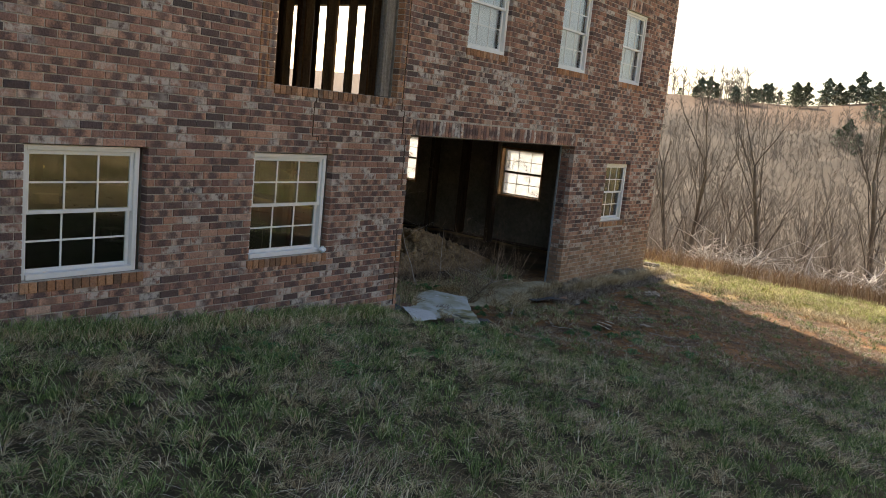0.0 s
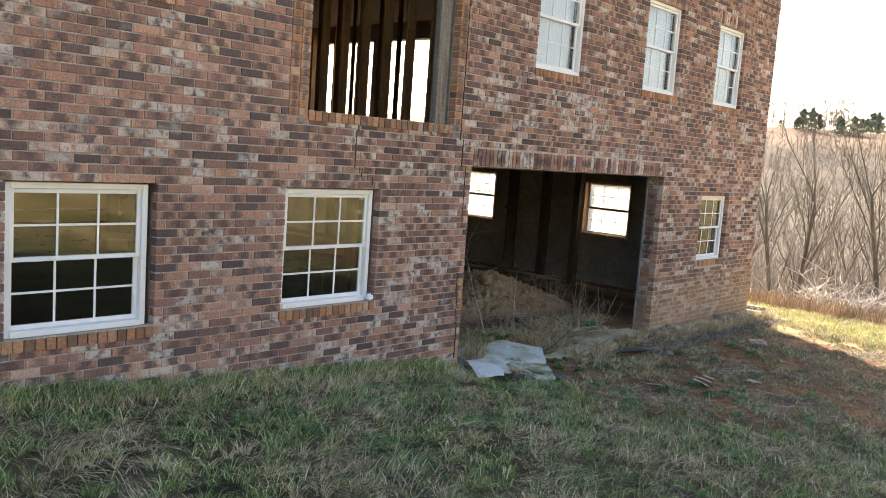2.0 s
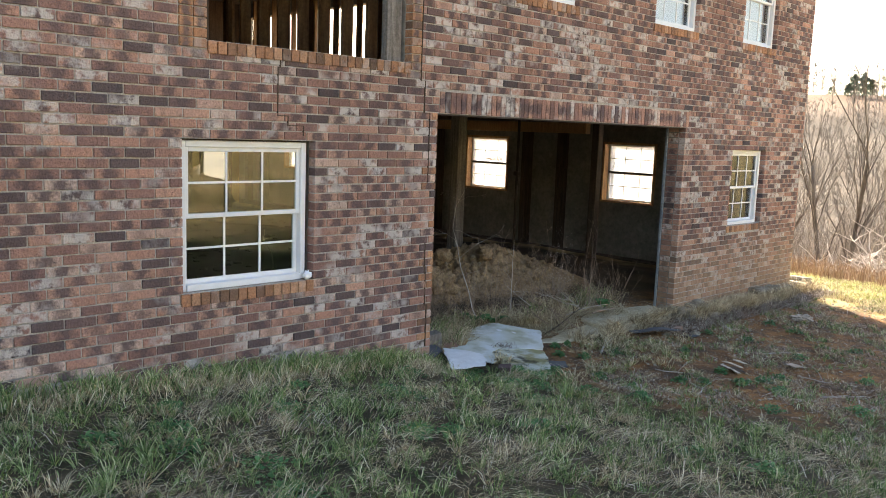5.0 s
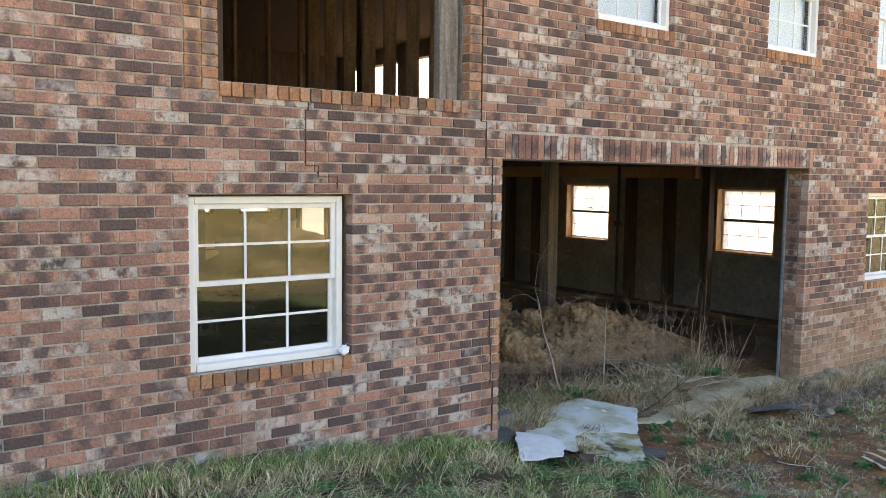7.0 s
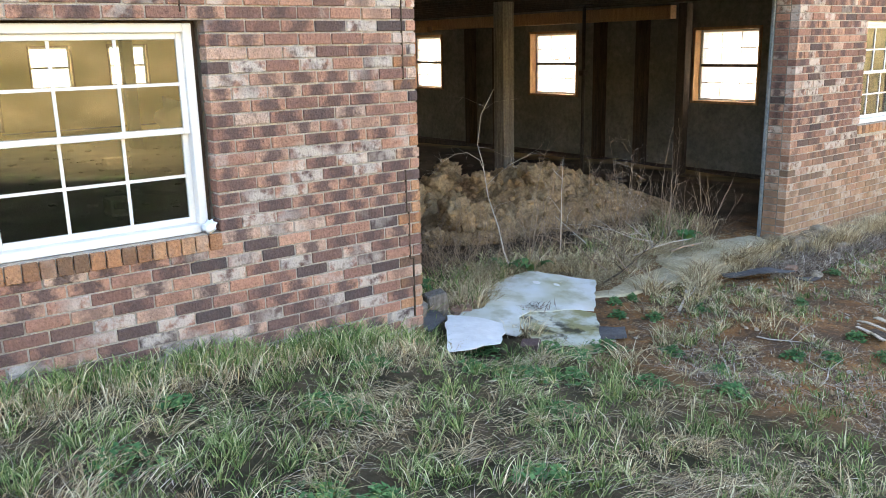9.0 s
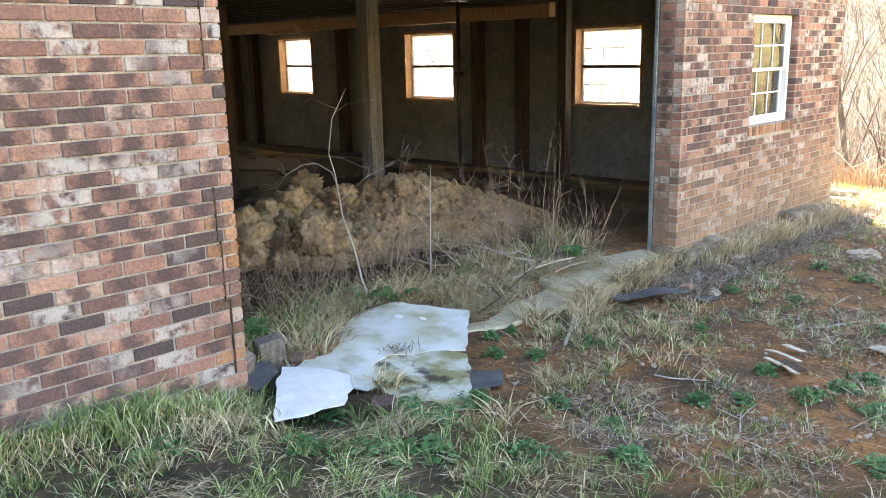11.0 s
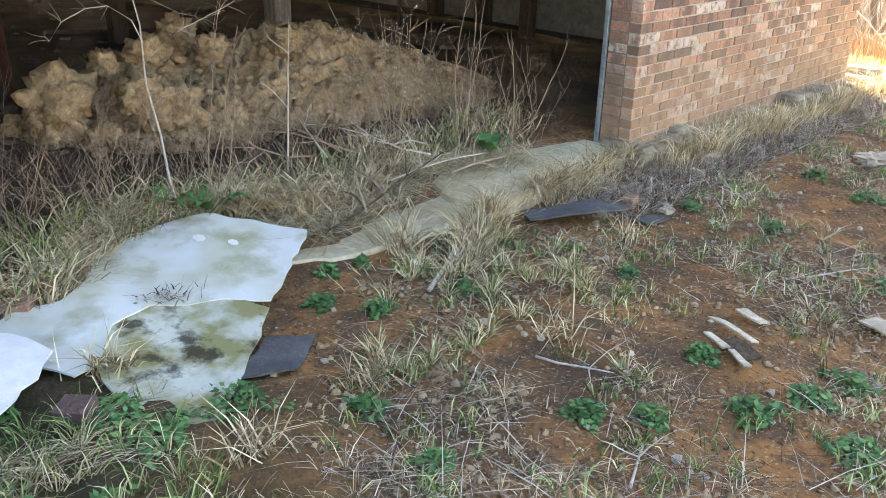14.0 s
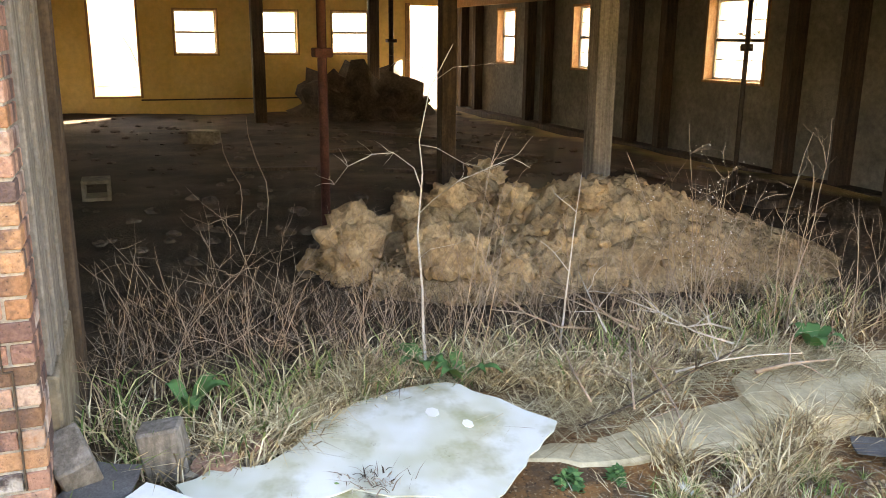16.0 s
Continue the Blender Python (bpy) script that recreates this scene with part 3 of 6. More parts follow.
# ---- windows ----
def window_unit(name, y0, y1, z0, z1, x, label, glass=MAT_GLASS, cols=3, cover=False, face=1):
    """A vinyl double-hung window that faces +x, its frame's face at x."""
    w = thing(name, label, "window", kind="structure")
    t = 0.045
    fr = Pile()
    fr.chamfer(x - 0.09, x, y0, y0 + t, z0, z1, 0.004)
    fr.chamfer(x - 0.09, x, y1 - t, y1, z0, z1, 0.004)
    fr.chamfer(x - 0.09, x, y0 + t, y1 - t, z1 - t, z1, 0.004)
    fr.chamfer(x - 0.09, x + 0.012, y0 + t, y1 - t, z0, z0 + t, 0.004)
    part("window_frame", fr, MAT_VINYL, w)
    mid = (z0 + z1) / 2
    for low, sx, a, b in ((True, x - 0.052, z0 + t, mid + 0.016), (False, x - 0.022, mid - 0.016, z1 - t)):
        sash = Pile()
        s = 0.032
        p, q = y0 + t, y1 - t
        sash.chamfer(sx - 0.026, sx, p, p + s, a, b, 0.003)
        sash.chamfer(sx - 0.026, sx, q - s, q, a, b, 0.003)
        sash.chamfer(sx - 0.026, sx, p + s, q - s, a, a + s, 0.003)
        sash.chamfer(sx - 0.026, sx, p + s, q - s, b - s, b, 0.003)
        so = part("sash", sash, MAT_VINYL, w)
        part("pane", Pile().box(sx - 0.016, sx - 0.011, p + s - 0.004, q - s + 0.004, a + s - 0.004, b - s + 0.004), glass, so).visible_shadow = False
        for k in range(1, cols):
            yy = p + s + (q - p - 2 * s) * k / cols
            part("muntin", Pile().box(sx - 0.010, sx - 0.003, yy - 0.008, yy + 0.008, a + s, b - s), MAT_VINYL, so)
        zz = (a + b) / 2
        part("muntin", Pile().box(sx - 0.0095, sx - 0.0035, p + s, q - s, zz - 0.008, zz + 0.008), MAT_VINYL, so)
    # dark strips stand for the shadow gap above and right of the frame
    if not cover:
        lining = Pile().box(-0.2, -0.125, y0 - 0.02, y1 + 0.045, z1 + 0.001, z1 + 0.02)
        lining.box(-0.2, -0.125, y1 + 0.001, y1 + 0.05, z0, z1)
        part("buck", lining, MAT_DARKWOOD, w, "dark strip standing for the shaded window reveal")
    # dark strip in place of the shaded reveal right of the cover
    if cover:
        part("buck", Pile().box(-0.34, -0.153, y1 - 0.03, y1 - 0.004, z0, z1), MAT_DARKWOOD, w, "dark strip standing for the shaded window reveal")
        part("white_cover", Pile().box(-0.21, -0.20, y0 - 0.0, y1 - 0.035, z0, z1), MAT_COVER, w, "pale sheet hung behind the glass")
    return w


for i, (k, (y0, y1, z0, z1)) in enumerate(WINDOWS.items()):
    up = k in "defg"
    window_unit("window_%d" % (i + 1), y0 + 0.01, y1 - (0.0 if up else 0.042), z0 + 0.003, z1 - (0.003 if up else 0.014), -0.06,
                "white vinyl double-hung window with %s in brick" % ("a pale cover behind its glass" if up else "reflecting divided panes"), MAT_CLEAR if up else MAT_GLASS, cover=up)
for k, (y0, y1, z0, z1) in SILLS.items():
    s = thing("window_sill", "sloping row of orange bricks under an opening", "sill", kind="structure")
    single_bricks(row_of(y0, y1, z0 + 0.006, z1 - 0.004, 0.075, 0.012, 0.08), s, MAT_SOLDIER)
s = thing("lintel", "row of upright bricks over the wide opening", "lintel", kind="structure")
single_bricks(row_of(LINTEL[0], LINTEL[1], LINTEL[2] + 0.004, LINTEL[3] - 0.006, 0.0677, 0.002), s, MAT_BRICK_ONE)
part("steel_angle", Pile().box(-0.2, 0.004, 0.0, 4.27, 2.193, 2.2), MAT_DARKSTEEL, s)
for k, (y0, y1, z0, z1) in CAPS.items():
    s = thing("lintel", "row of upright bricks over a window", "lintel", kind="structure")
    single_bricks(row_of(y0, y1, z0 + 0.006, z1 - 0.006, 0.0677, 0.002), s, MAT_BRICK_ONE)
for y0, y1, z0, z1 in STRIPS:
    s = thing("trim", "upright strip of orange bricks beside the balcony opening", "trim", kind="structure")
    zz = z0
    rows = []
    while zz < z1:
        rows += row_of(y0, y1, zz + 0.004, min(zz + COURSE, z1) - 0.004, 0.1, 0.006)
        zz += COURSE
    single_bricks(rows, s, MAT_SOLDIER)
# brick returns in the two jambs of the drive-in opening
for yy, d in ((0.0, -1), (4.27, 1)):
    s = thing("jamb", "brick return at the side of the wide opening", "jamb", kind="structure")
    rows, zz, n = [], -0.43, 0
    while zz < 2.2:
        y0, y1 = sorted((yy, yy + d * 0.08))
        rows.append((-0.232, -0.096, y0, y1, zz + 0.005, min(zz + COURSE, 2.2) - 0.005))
        zz += COURSE
    single_bricks(rows, s, MAT_BRICK_ONE)
single_bricks(singles, wall_east, MAT_BRICK_ONE)
single_bricks(closers, wall_east, MAT_SOLDIER)
MAT_ZINC = material("zinc", two_tone((0.20, 0.25, 0.30), (0.32, 0.37, 0.42), 5), 0.5, 0.6)
solo("corner_strip", Pile().chamfer(-0.27, -0.237, 4.255, 4.275, -0.1, 2.19, 0.003), MAT_ZINC, "blue-grey metal strip along the brick pier", "metal strip")

# ---- the other walls, floors and roof ----
NWIN = [(-3.45, -2.36, 0.90, 1.97), (-6.87, -5.71, 0.91, 2.0), (-10.45, -9.37, 0.94, 2.02), (-13.6, -12.7, 0.95, 2.04)]
UPPER_GAPS = [(-9.6, -7.75, 2.75, 4.95), (-12.3, -10.0, 2.75, 4.95), (-15.6, -12.9, 2.75, 4.95)]
wall_north = solo("wall_north", wall_with_holes(Pile(), "y", 7.55, NORTH, WEST, -0.24, -0.6, TOP, NWIN + UPPER_GAPS), MAT_INNER,
                  "grey basement wall with small windows under open framing", "wall", kind="structure")
FAR = [(-0.27, 0.60, 0.24, 2.2), (1.30, 2.21, 1.05, 2.0), (2.98, 3.9, 1.06, 2.01), (4.6, 5.5, 1.07, 2.02), (6.4, 7.2, -0.3, 2.15)]
wall_west = solo("wall_west", wall_with_holes(Pile(), "x", WEST, -15.9, SOUTH, 7.54, -0.6, 2.52, FAR), MAT_YELLOW,
                 "ochre far wall with door gaps and windows", "wall", kind="structure")
solo("wall_west_upper", Pile().box(WEST, -15.9, SOUTH, 7.54, 2.522, TOP), MAT_DARKWOOD, "brown boarded far wall of the upper floor", "wall", kind="structure")
part("ledge", Pile().box(-15.9, -15.88, 0.6, 6.15, 0.14, 0.17), MAT_DARKWOOD, wall_west)
# unseen wall; its opening is added to let sky light onto the far wall
solo("wall_south", wall_with_holes(Pile(), "y", SOUTH, SOUTH + 0.25, WEST + 0.25, -0.24, -0.6, TOP, [(-15.5, -11.0, -0.2, 2.25)]), MAT_INNER, "plain unseen closing wall of the basement, with an opening added for light", "wall", kind="structure")
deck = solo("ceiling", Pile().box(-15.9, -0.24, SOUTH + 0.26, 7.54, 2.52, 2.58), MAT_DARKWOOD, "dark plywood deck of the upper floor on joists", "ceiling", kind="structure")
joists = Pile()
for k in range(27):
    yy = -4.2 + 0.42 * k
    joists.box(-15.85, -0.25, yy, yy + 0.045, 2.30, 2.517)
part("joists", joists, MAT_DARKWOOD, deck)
# the beam's orange colour includes the sunlight bounced onto it
solo("beam", Pile().chamfer(-15.6, -3.62, 7.2, 7.34, 2.10, 2.29, 0.006), MAT_TRIM, "timber beam under the joists, coloured orange for bounced sunlight", "beam", kind="structure")
solo("beam", Pile().chamfer(-9.9, -9.0, 6.9, 7.02, 2.06, 2.16, 0.006), MAT_TRIM, "short orange-brown timber block under the beam", "beam", kind="structure")
solo("upper_ceiling", Pile().box(-15.9, -0.24, SOUTH + 0.26, 7.54, 5.35, 5.4), MAT_DARKWOOD, "dark boarded ceiling of the upper floor", "ceiling", kind="structure")
# roof is out of view, added to close the house and block the sun
roof = Pile()
for a, b in ((-16.7, -8.05), (0.6, -8.05)):
    roof.add([(a, SOUTH - 0.4, TOP), (a, NORTH + 0.35, TOP), (b, NORTH + 0.35, 8.6), (b, SOUTH - 0.4, 8.6),
              (a, SOUTH - 0.4, TOP + 0.2), (a, NORTH + 0.35, TOP + 0.2), (b, NORTH + 0.35, 8.8), (b, SOUTH - 0.4, 8.8)],
             [(0, 1, 2, 3), (4, 7, 6, 5), (0, 4, 5, 1), (1, 5, 6, 2), (3, 2, 6, 7), (0, 3, 7, 4)])
solo("roof", roof, MAT_ROOF, "dark shingled gable roof, unseen, added to close the house", "roof", kind="structure")
for yy in (NORTH - 0.1, SOUTH + 0.15):
    solo("gable", Pile().add([(-16.0, yy - 0.05, TOP), (-0.1, yy - 0.05, TOP), (-8.05, yy - 0.05, 8.58), (-16.0, yy + 0.05, TOP), (-0.1, yy + 0.05, TOP), (-8.05, yy + 0.05, 8.58)],
         [(0, 1, 2), (5, 4, 3), (0, 3, 4, 1), (1, 4, 5, 2), (2, 5, 3, 0)]), MAT_INNER, "closing gable under the roof", "wall", kind="structure")

# windows of the north and west walls, seen from inside
def basement_window(name, axis, at, lo, hi, z0, z1, label):
    """A bare window in a wooden buck; at: the plane of its panes."""
    w = thing(name, label, "window", kind="structure")

    def slab(pile, a, b, d0, d1, p, q):
        if axis == "y":
            pile.chamfer(a, b, at + d0, at + d1, p, q, 0.003)
        else:
            pile.chamfer(at - d1, at - d0, a, b, p, q, 0.003)
        return pile
    buck = Pile()
    slab(buck, lo, lo + 0.04, -0.16, 0.06, z0, z1)
    slab(buck, hi - 0.04, hi, -0.16, 0.06, z0, z1)
    slab(buck, lo + 0.04, hi - 0.04, -0.16, 0.06, z1 - 0.04, z1)
    slab(buck, lo + 0.04, hi - 0.04, -0.18, 0.06, z0, z0 + 0.035)
    part("window_frame", buck, MAT_TRIM, w, "raw timber buck")
    p, q, a, b = lo + 0.04, hi - 0.04, z0 + 0.035, z1 - 0.04
    sash = Pile()
    for u0, u1, v0, v1 in ((p, p + 0.03, a, b), (q - 0.03, q, a, b), (p + 0.03, q - 0.03, b - 0.03, b), (p + 0.03, q - 0.03, a, a + 0.03)):
        slab(sash, u0, u1, -0.02, 0.02, v0, v1)
    so = part("sash", sash, MAT_VINYL, w)
    mid = (a + b) / 2
    part("meeting_rail", slab(Pile(), p + 0.03, q - 0.03, -0.03, 0.02, mid - 0.02, mid + 0.02), MAT_DARKWOOD, so)
    for v0, v1 in ((a + 0.03, mid - 0.02), (mid + 0.02, b - 0.03)):
        pane = Pile()
        if axis == "y":
            pane.box(p + 0.03, q - 0.03, at, at + 0.004, v0, v1)
        else:
            pane.box(at - 0.004, at, p + 0.03, q - 0.03, v0, v1)
        part("pane", pane, MAT_HAZY, so)
        # muntins take a grey wood colour for their backlit look against the panes
        for k in (1, 2):
            u = p + 0.03 + (q - p - 0.06) * k / 3
            part("muntin", slab(Pile(), u - 0.007, u + 0.007, -0.008, -0.002, v0, v1), MAT_GREYWOOD, so)
        v = (v0 + v1) / 2
        part("muntin", slab(Pile(), p + 0.03, q - 0.03, -0.0085, -0.0025, v - 0.007, v + 0.007), MAT_GREYWOOD, so)
    return w


for i, (lo, hi, z0, z1) in enumerate(NWIN):
    basement_window("window_%d" % (8 + i), "y", 7.68, lo, hi, z0, z1, "bright hazy basement window in a raw timber frame")
for i, (lo, hi, z0, z1) in enumerate(FAR[1:4]):
    basement_window("window_%d" % (12 + i), "x", -16.02, lo, hi, z0, z1, "bright far basement window in a raw timber frame")
# rust-coloured leaves caught on the meeting rails
for cx, cz in ((-6.2, 1.53), (-9.6, 1.45)):
    leaf = Pile()
    for k in range(90):
        a = rnd.gauss(cx, 0.2)
        if abs(a - cx) > 0.4:
            continue
        b = cz + rnd.gauss(0.0, 0.035)
        r = rnd.uniform(0.008, 0.02)
        leaf.add([(a - r, 7.655 + rnd.uniform(-0.015, 0.01), b), (a, 7.65, b + r * 0.7), (a + r, 7.655, b + rnd.uniform(-r, r)), (a, 7.65, b - r * 0.7)], [(0, 1, 2, 3)])
    solo("dead_leaves", leaf, MAT_REDSTRAW, "rust-coloured dead leaves caught on a window rail", "leaves", kind="stuff")
fd = thing("door_1", "door gap frame of raw timber in the ochre wall", "door frame", kind="structure")
part("side_post", Pile().chamfer(-16.08, -15.86, -0.32, -0.27, 0.2, 2.2), MAT_TRIM, fd)
part("side_post", Pile().chamfer(-16.08, -15.86, 0.60, 0.65, 0.2, 2.2), MAT_TRIM, fd)
part("threshold", Pile().chamfer(-16.08, -15.86, -0.27, 0.60, 0.20, 0.24), MAT_TRIM, fd)
fd = thing("door_2", "open door gap with a raw timber frame", "door frame", kind="structure")
part("side_post", Pile().chamfer(-16.08, -15.84, 6.3, 6.4, -0.35, 2.2), MAT_TRIM, fd)
part("side_post", Pile().chamfer(-16.08, -15.84, 7.2, 7.28, -0.35, 2.2), MAT_TRIM, fd)


# ---- upper floor framing behind the balcony opening ----
stud_mesh = Pile().chamfer(-0.045, 0.045, -0.02, 0.02, 2.585, 5.345, 0.004).mesh("stud", MAT_WOOD)
stud_wide = Pile().chamfer(-0.02, 0.02, -0.07, 0.07, 2.585, 5.345, 0.004).mesh("stud", MAT_WOOD)


def stud_wall(label, spots, mesh):
    w = thing("stud_wall", label, "stud wall", kind="structure")
    for x, y in spots:
        o = new("stud", mesh)
        o.location = (x, y, 0)
        o.parent = w


stud_wall("open stud partition of raw timber on the upper floor", [(-1.2 - 0.41 * k, 0.55) for k in range(8)], stud_wide)
stud_wall("open stud partition of raw timber on the upper floor", [(-4.3, -3.2 + 0.41 * k) for k in range(16)], stud_mesh)
stud_wall("open stud partition of raw timber on the upper floor", [(-8.6 - 0.9 * k, 7.45) for k in range(8)], stud_wide)
stud_wall("open stud partition of raw timber on the upper floor", [(-7.4, 2.2 + 0.41 * k) for k in range(7)], stud_mesh)
post = thing("balcony_post", "weathered grey timber post at the balcony opening", "post")
part("post", Pile().chamfer(-0.20, -0.10, -0.50, -0.36, 2.615, 4.99, 0.006), MAT_GREYWOOD, post)
part("batten", Pile().chamfer(-0.13, -0.06, -0.56, -0.505, 2.615, 4.99, 0.006), MAT_GREYWOOD, post)
solo("balcony_post", Pile().chamfer(-0.23, -0.12, -2.215, -2.14, 2.615, 4.99, 0.006), MAT_DARKWOOD, "dark timber post at the balcony opening", "post")


# ---- basement posts ----
def timber_post(x, y, w, mat, label, z0=-0.3, lean=0.0, cat="post"):
    p = Pile()
    m = Matrix.Translation((x, y, 0)) @ pose(0, 0, 0, 0, lean, 0)
    p.chamfer(-w / 2, w / 2, -w / 2, w / 2, z0, 2.297, 0.006, m)
    return solo("support_post", p, mat, label, cat)


timber_post(-3.75, 4.1, 0.18, MAT_GREYWOOD, "rough grey timber support post in the dirt")
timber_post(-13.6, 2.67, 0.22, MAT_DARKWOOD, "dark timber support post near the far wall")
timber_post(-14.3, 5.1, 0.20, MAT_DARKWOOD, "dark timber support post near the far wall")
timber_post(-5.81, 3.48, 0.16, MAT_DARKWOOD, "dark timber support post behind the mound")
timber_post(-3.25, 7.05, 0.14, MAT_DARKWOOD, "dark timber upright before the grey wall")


def steel_post(x, y, r, mat, label, collar):
    t = thing("steel_post", label, "post")
    part("shaft", Pile().tube([(x, y, -0.3), (x, y, 2.28)], [r, r], 12), mat, t, smooth=True)
    part("collar", Pile().chamfer(x - r * 1.9, x + r * 1.9, y - r * 1.9, y + r * 1.9, collar, collar + 0.07, 0.008), mat, t)
    part("top_plate", Pile().chamfer(x - 0.09, x + 0.09, y - 0.09, y + 0.09, 2.28, 2.297, 0.003), mat, t)


steel_post(-3.75, 1.7, 0.036, MAT_RUST, "rust-red steel jack post in the basement", 1.3)
steel_post(-3.97, 5.78, 0.024, MAT_DARKSTEEL, "thin dark steel jack post with a collar", 1.35)
steel_post(-14.2, 5.45, 0.05, MAT_DARKSTEEL, "dark steel jack post near the far wall", 1.35)
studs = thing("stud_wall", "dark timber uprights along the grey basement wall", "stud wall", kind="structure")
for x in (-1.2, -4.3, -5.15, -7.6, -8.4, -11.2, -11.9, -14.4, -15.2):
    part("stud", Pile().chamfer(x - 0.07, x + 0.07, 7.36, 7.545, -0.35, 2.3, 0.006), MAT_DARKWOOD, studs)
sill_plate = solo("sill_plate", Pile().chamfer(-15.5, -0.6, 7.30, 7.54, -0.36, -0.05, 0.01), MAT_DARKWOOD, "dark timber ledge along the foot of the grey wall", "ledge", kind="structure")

# boarded jamb inside the opening
jamb = thing("boarded_jamb", "rough grey boards and dark post lining the opening", "boarding")
for k, (a, b, d) in enumerate(((-0.42, -0.245, 0.0), (-0.62, -0.43, 0.012), (-0.80, -0.63, 0.0), (-0.99, -0.81, 0.01))):
    part("board", Pile().chamfer(a, b, -0.06, 0.015 + d, 0.38, 2.29, 0.005), MAT_GREYWOOD, jamb)
part("post", Pile().chamfer(-1.2, -1.0, -0.12, 0.06, -0.3, 2.29, 0.008), MAT_DARKWOOD, jamb)
part("block_base", Pile().chamfer(-0.99, -0.245, -0.12, 0.03, -0.4, 0.375, 0.01), MAT_FOOT, jamb, "concrete stub under the boards")


# ---- concrete at the threshold ----
def slab(name, outline, z0, z1, label, mat=MAT_CONCRETE):
    p = Pile()
    rough_edge = []
    for (a, b), (c, d) in zip(outline, outline[1:] + outline[:1]):
        m = max(1, int(math.hypot(c - a, d - b) / 0.07))
        rough_edge += [(a + (c - a) * k / m + rnd.gauss(0, 0.008), b + (d - b) * k / m + rnd.gauss(0, 0.008)) for k in range(m)]
    outline = rough_edge
    n = len(outline)
    c = 0.015
    cx, cy = sum(a for a, b in outline) / n, sum(b for a, b in outline) / n
    inner = [(a + (cx - a) * 0.03, b + (cy - b) * 0.03) for a, b in outline]
    p.add([(a, b, z0) for a, b in outline] + [(a, b, z1 - c) for a, b in outline] + [(a, b, z1) for a, b in inner],
          [tuple(range(2 * n, 3 * n))] + [(k, (k + 1) % n, n + (k + 1) % n, n + k) for k in range(n)] + [(n + k, n + (k + 1) % n, 2 * n + (k + 1) % n, 2 * n + k) for k in range(n)])
    return solo(name, p, mat, label, "slab")


slab("threshold_slab", [(0.10, 3.25), (0.03, 4.3), (-0.34, 4.26), (-0.48, 3.6), (-0.5, 3.2), (-0.42, 2.88), (-0.16, 2.78), (0.08, 2.86), (0.12, 3.0)], -0.45, -0.085, "worn yellowish concrete threshold slab with a step")
slab("low_slab", [(0.04, 1.9), (0.07, 2.3), (0.05, 2.80), (-0.40, 2.92), (-0.56, 2.3), (-0.7, 1.75), (-0.4, 1.6), (-0.1, 1.62)], -0.45, -0.135, "low wet-looking concrete slab before the opening")
foot = Pile()
ys = np.linspace(4.2, 8.35, 24)
for a, b in zip(ys, ys[1:]):
    d = 0.16 + 0.03 * math.sin(a * 5) + 0.02 * math.sin(a * 13)
    h = -0.06 + 0.05 * math.sin(a * 3.1) + 0.03 * math.sin(a * 11)
    foot.chamfer(-0.2, d, a, b, -0.6, h - 0.03, 0.03)
solo("footing", foot, MAT_FOOT, "rough concrete footing under the brick wall", "footing", kind="structure")


# cracks that step down through the front
def crack(pts, w):
    p = Pile()
    for (a, b), (c, d) in zip(pts, pts[1:]):
        if abs(a - c) > abs(b - d):
            p.box(-0.02, 0.0055, min(a, c) - w, max(a, c) + w, b - w, b + w)
        else:
            p.box(-0.02, 0.0062, a - w, a + w, min(b, d), max(b, d))
    part("crack", p, MAT_DARKWOOD, wall_east, "dark stepped crack through the bricks")


crack([(-1.63, 2.615), (-1.63, 2.47), (-1.65, 2.47), (-1.65, 2.12), (-1.56, 2.12), (-1.56, 2.05), (-1.42, 2.05), (-1.42, 1.975)], 0.003)
crack([(-0.215, 4.9), (-0.215, 2.47), (-0.165, 2.47), (-0.165, 2.2), (-0.10, 2.2), (-0.10, 1.60)], 0.0022)
crack([(-0.105, 1.06), (-0.105, 0.80), (-0.09, 0.80), (-0.09, 0.50), (-0.065, 0.50), (-0.065, 0.12)], 0.0025)

# ---- loose things at the opening ----
def lump(cx, cy, cz, r, seed, squash=0.8, rough=0.35, sub=3):
    """An uneven clod as a Pile."""
    bm = bmesh.new()
    bmesh.ops.create_icosphere(bm, subdivisions=sub, radius=1)
    for v in bm.verts:
        n = v.co.normalized()
        k = 1 + rough * noise.noise(n * 1.6 + Vector((seed, 0, 0))) + 0.6 * rough * noise.noise(n * 4.3 + Vector((0, seed, 0))) + 0.4 * rough * noise.noise(n * 10 + Vector((0, 0, seed))) + 0.3 * rough * noise.noise(n * 22 + Vector((seed, 0, seed))) + 0.5 * rough * (0.25 - abs(noise.noise(n * 5 + Vector((seed, seed, 0))))) + 0.4 * rough * (0.25 - abs(noise.noise(n * 11 + Vector((seed, 3, 0)))))
        v.co = n * k * r
        v.co.z *= squash
    p = Pile()
    bm.verts.index_update()
    p.add([(v.co.x + cx, v.co.y + cy, v.co.z + cz) for v in bm.verts], [tuple(v.index for v in f.verts) for f in bm.faces])
    bm.free()
    return p


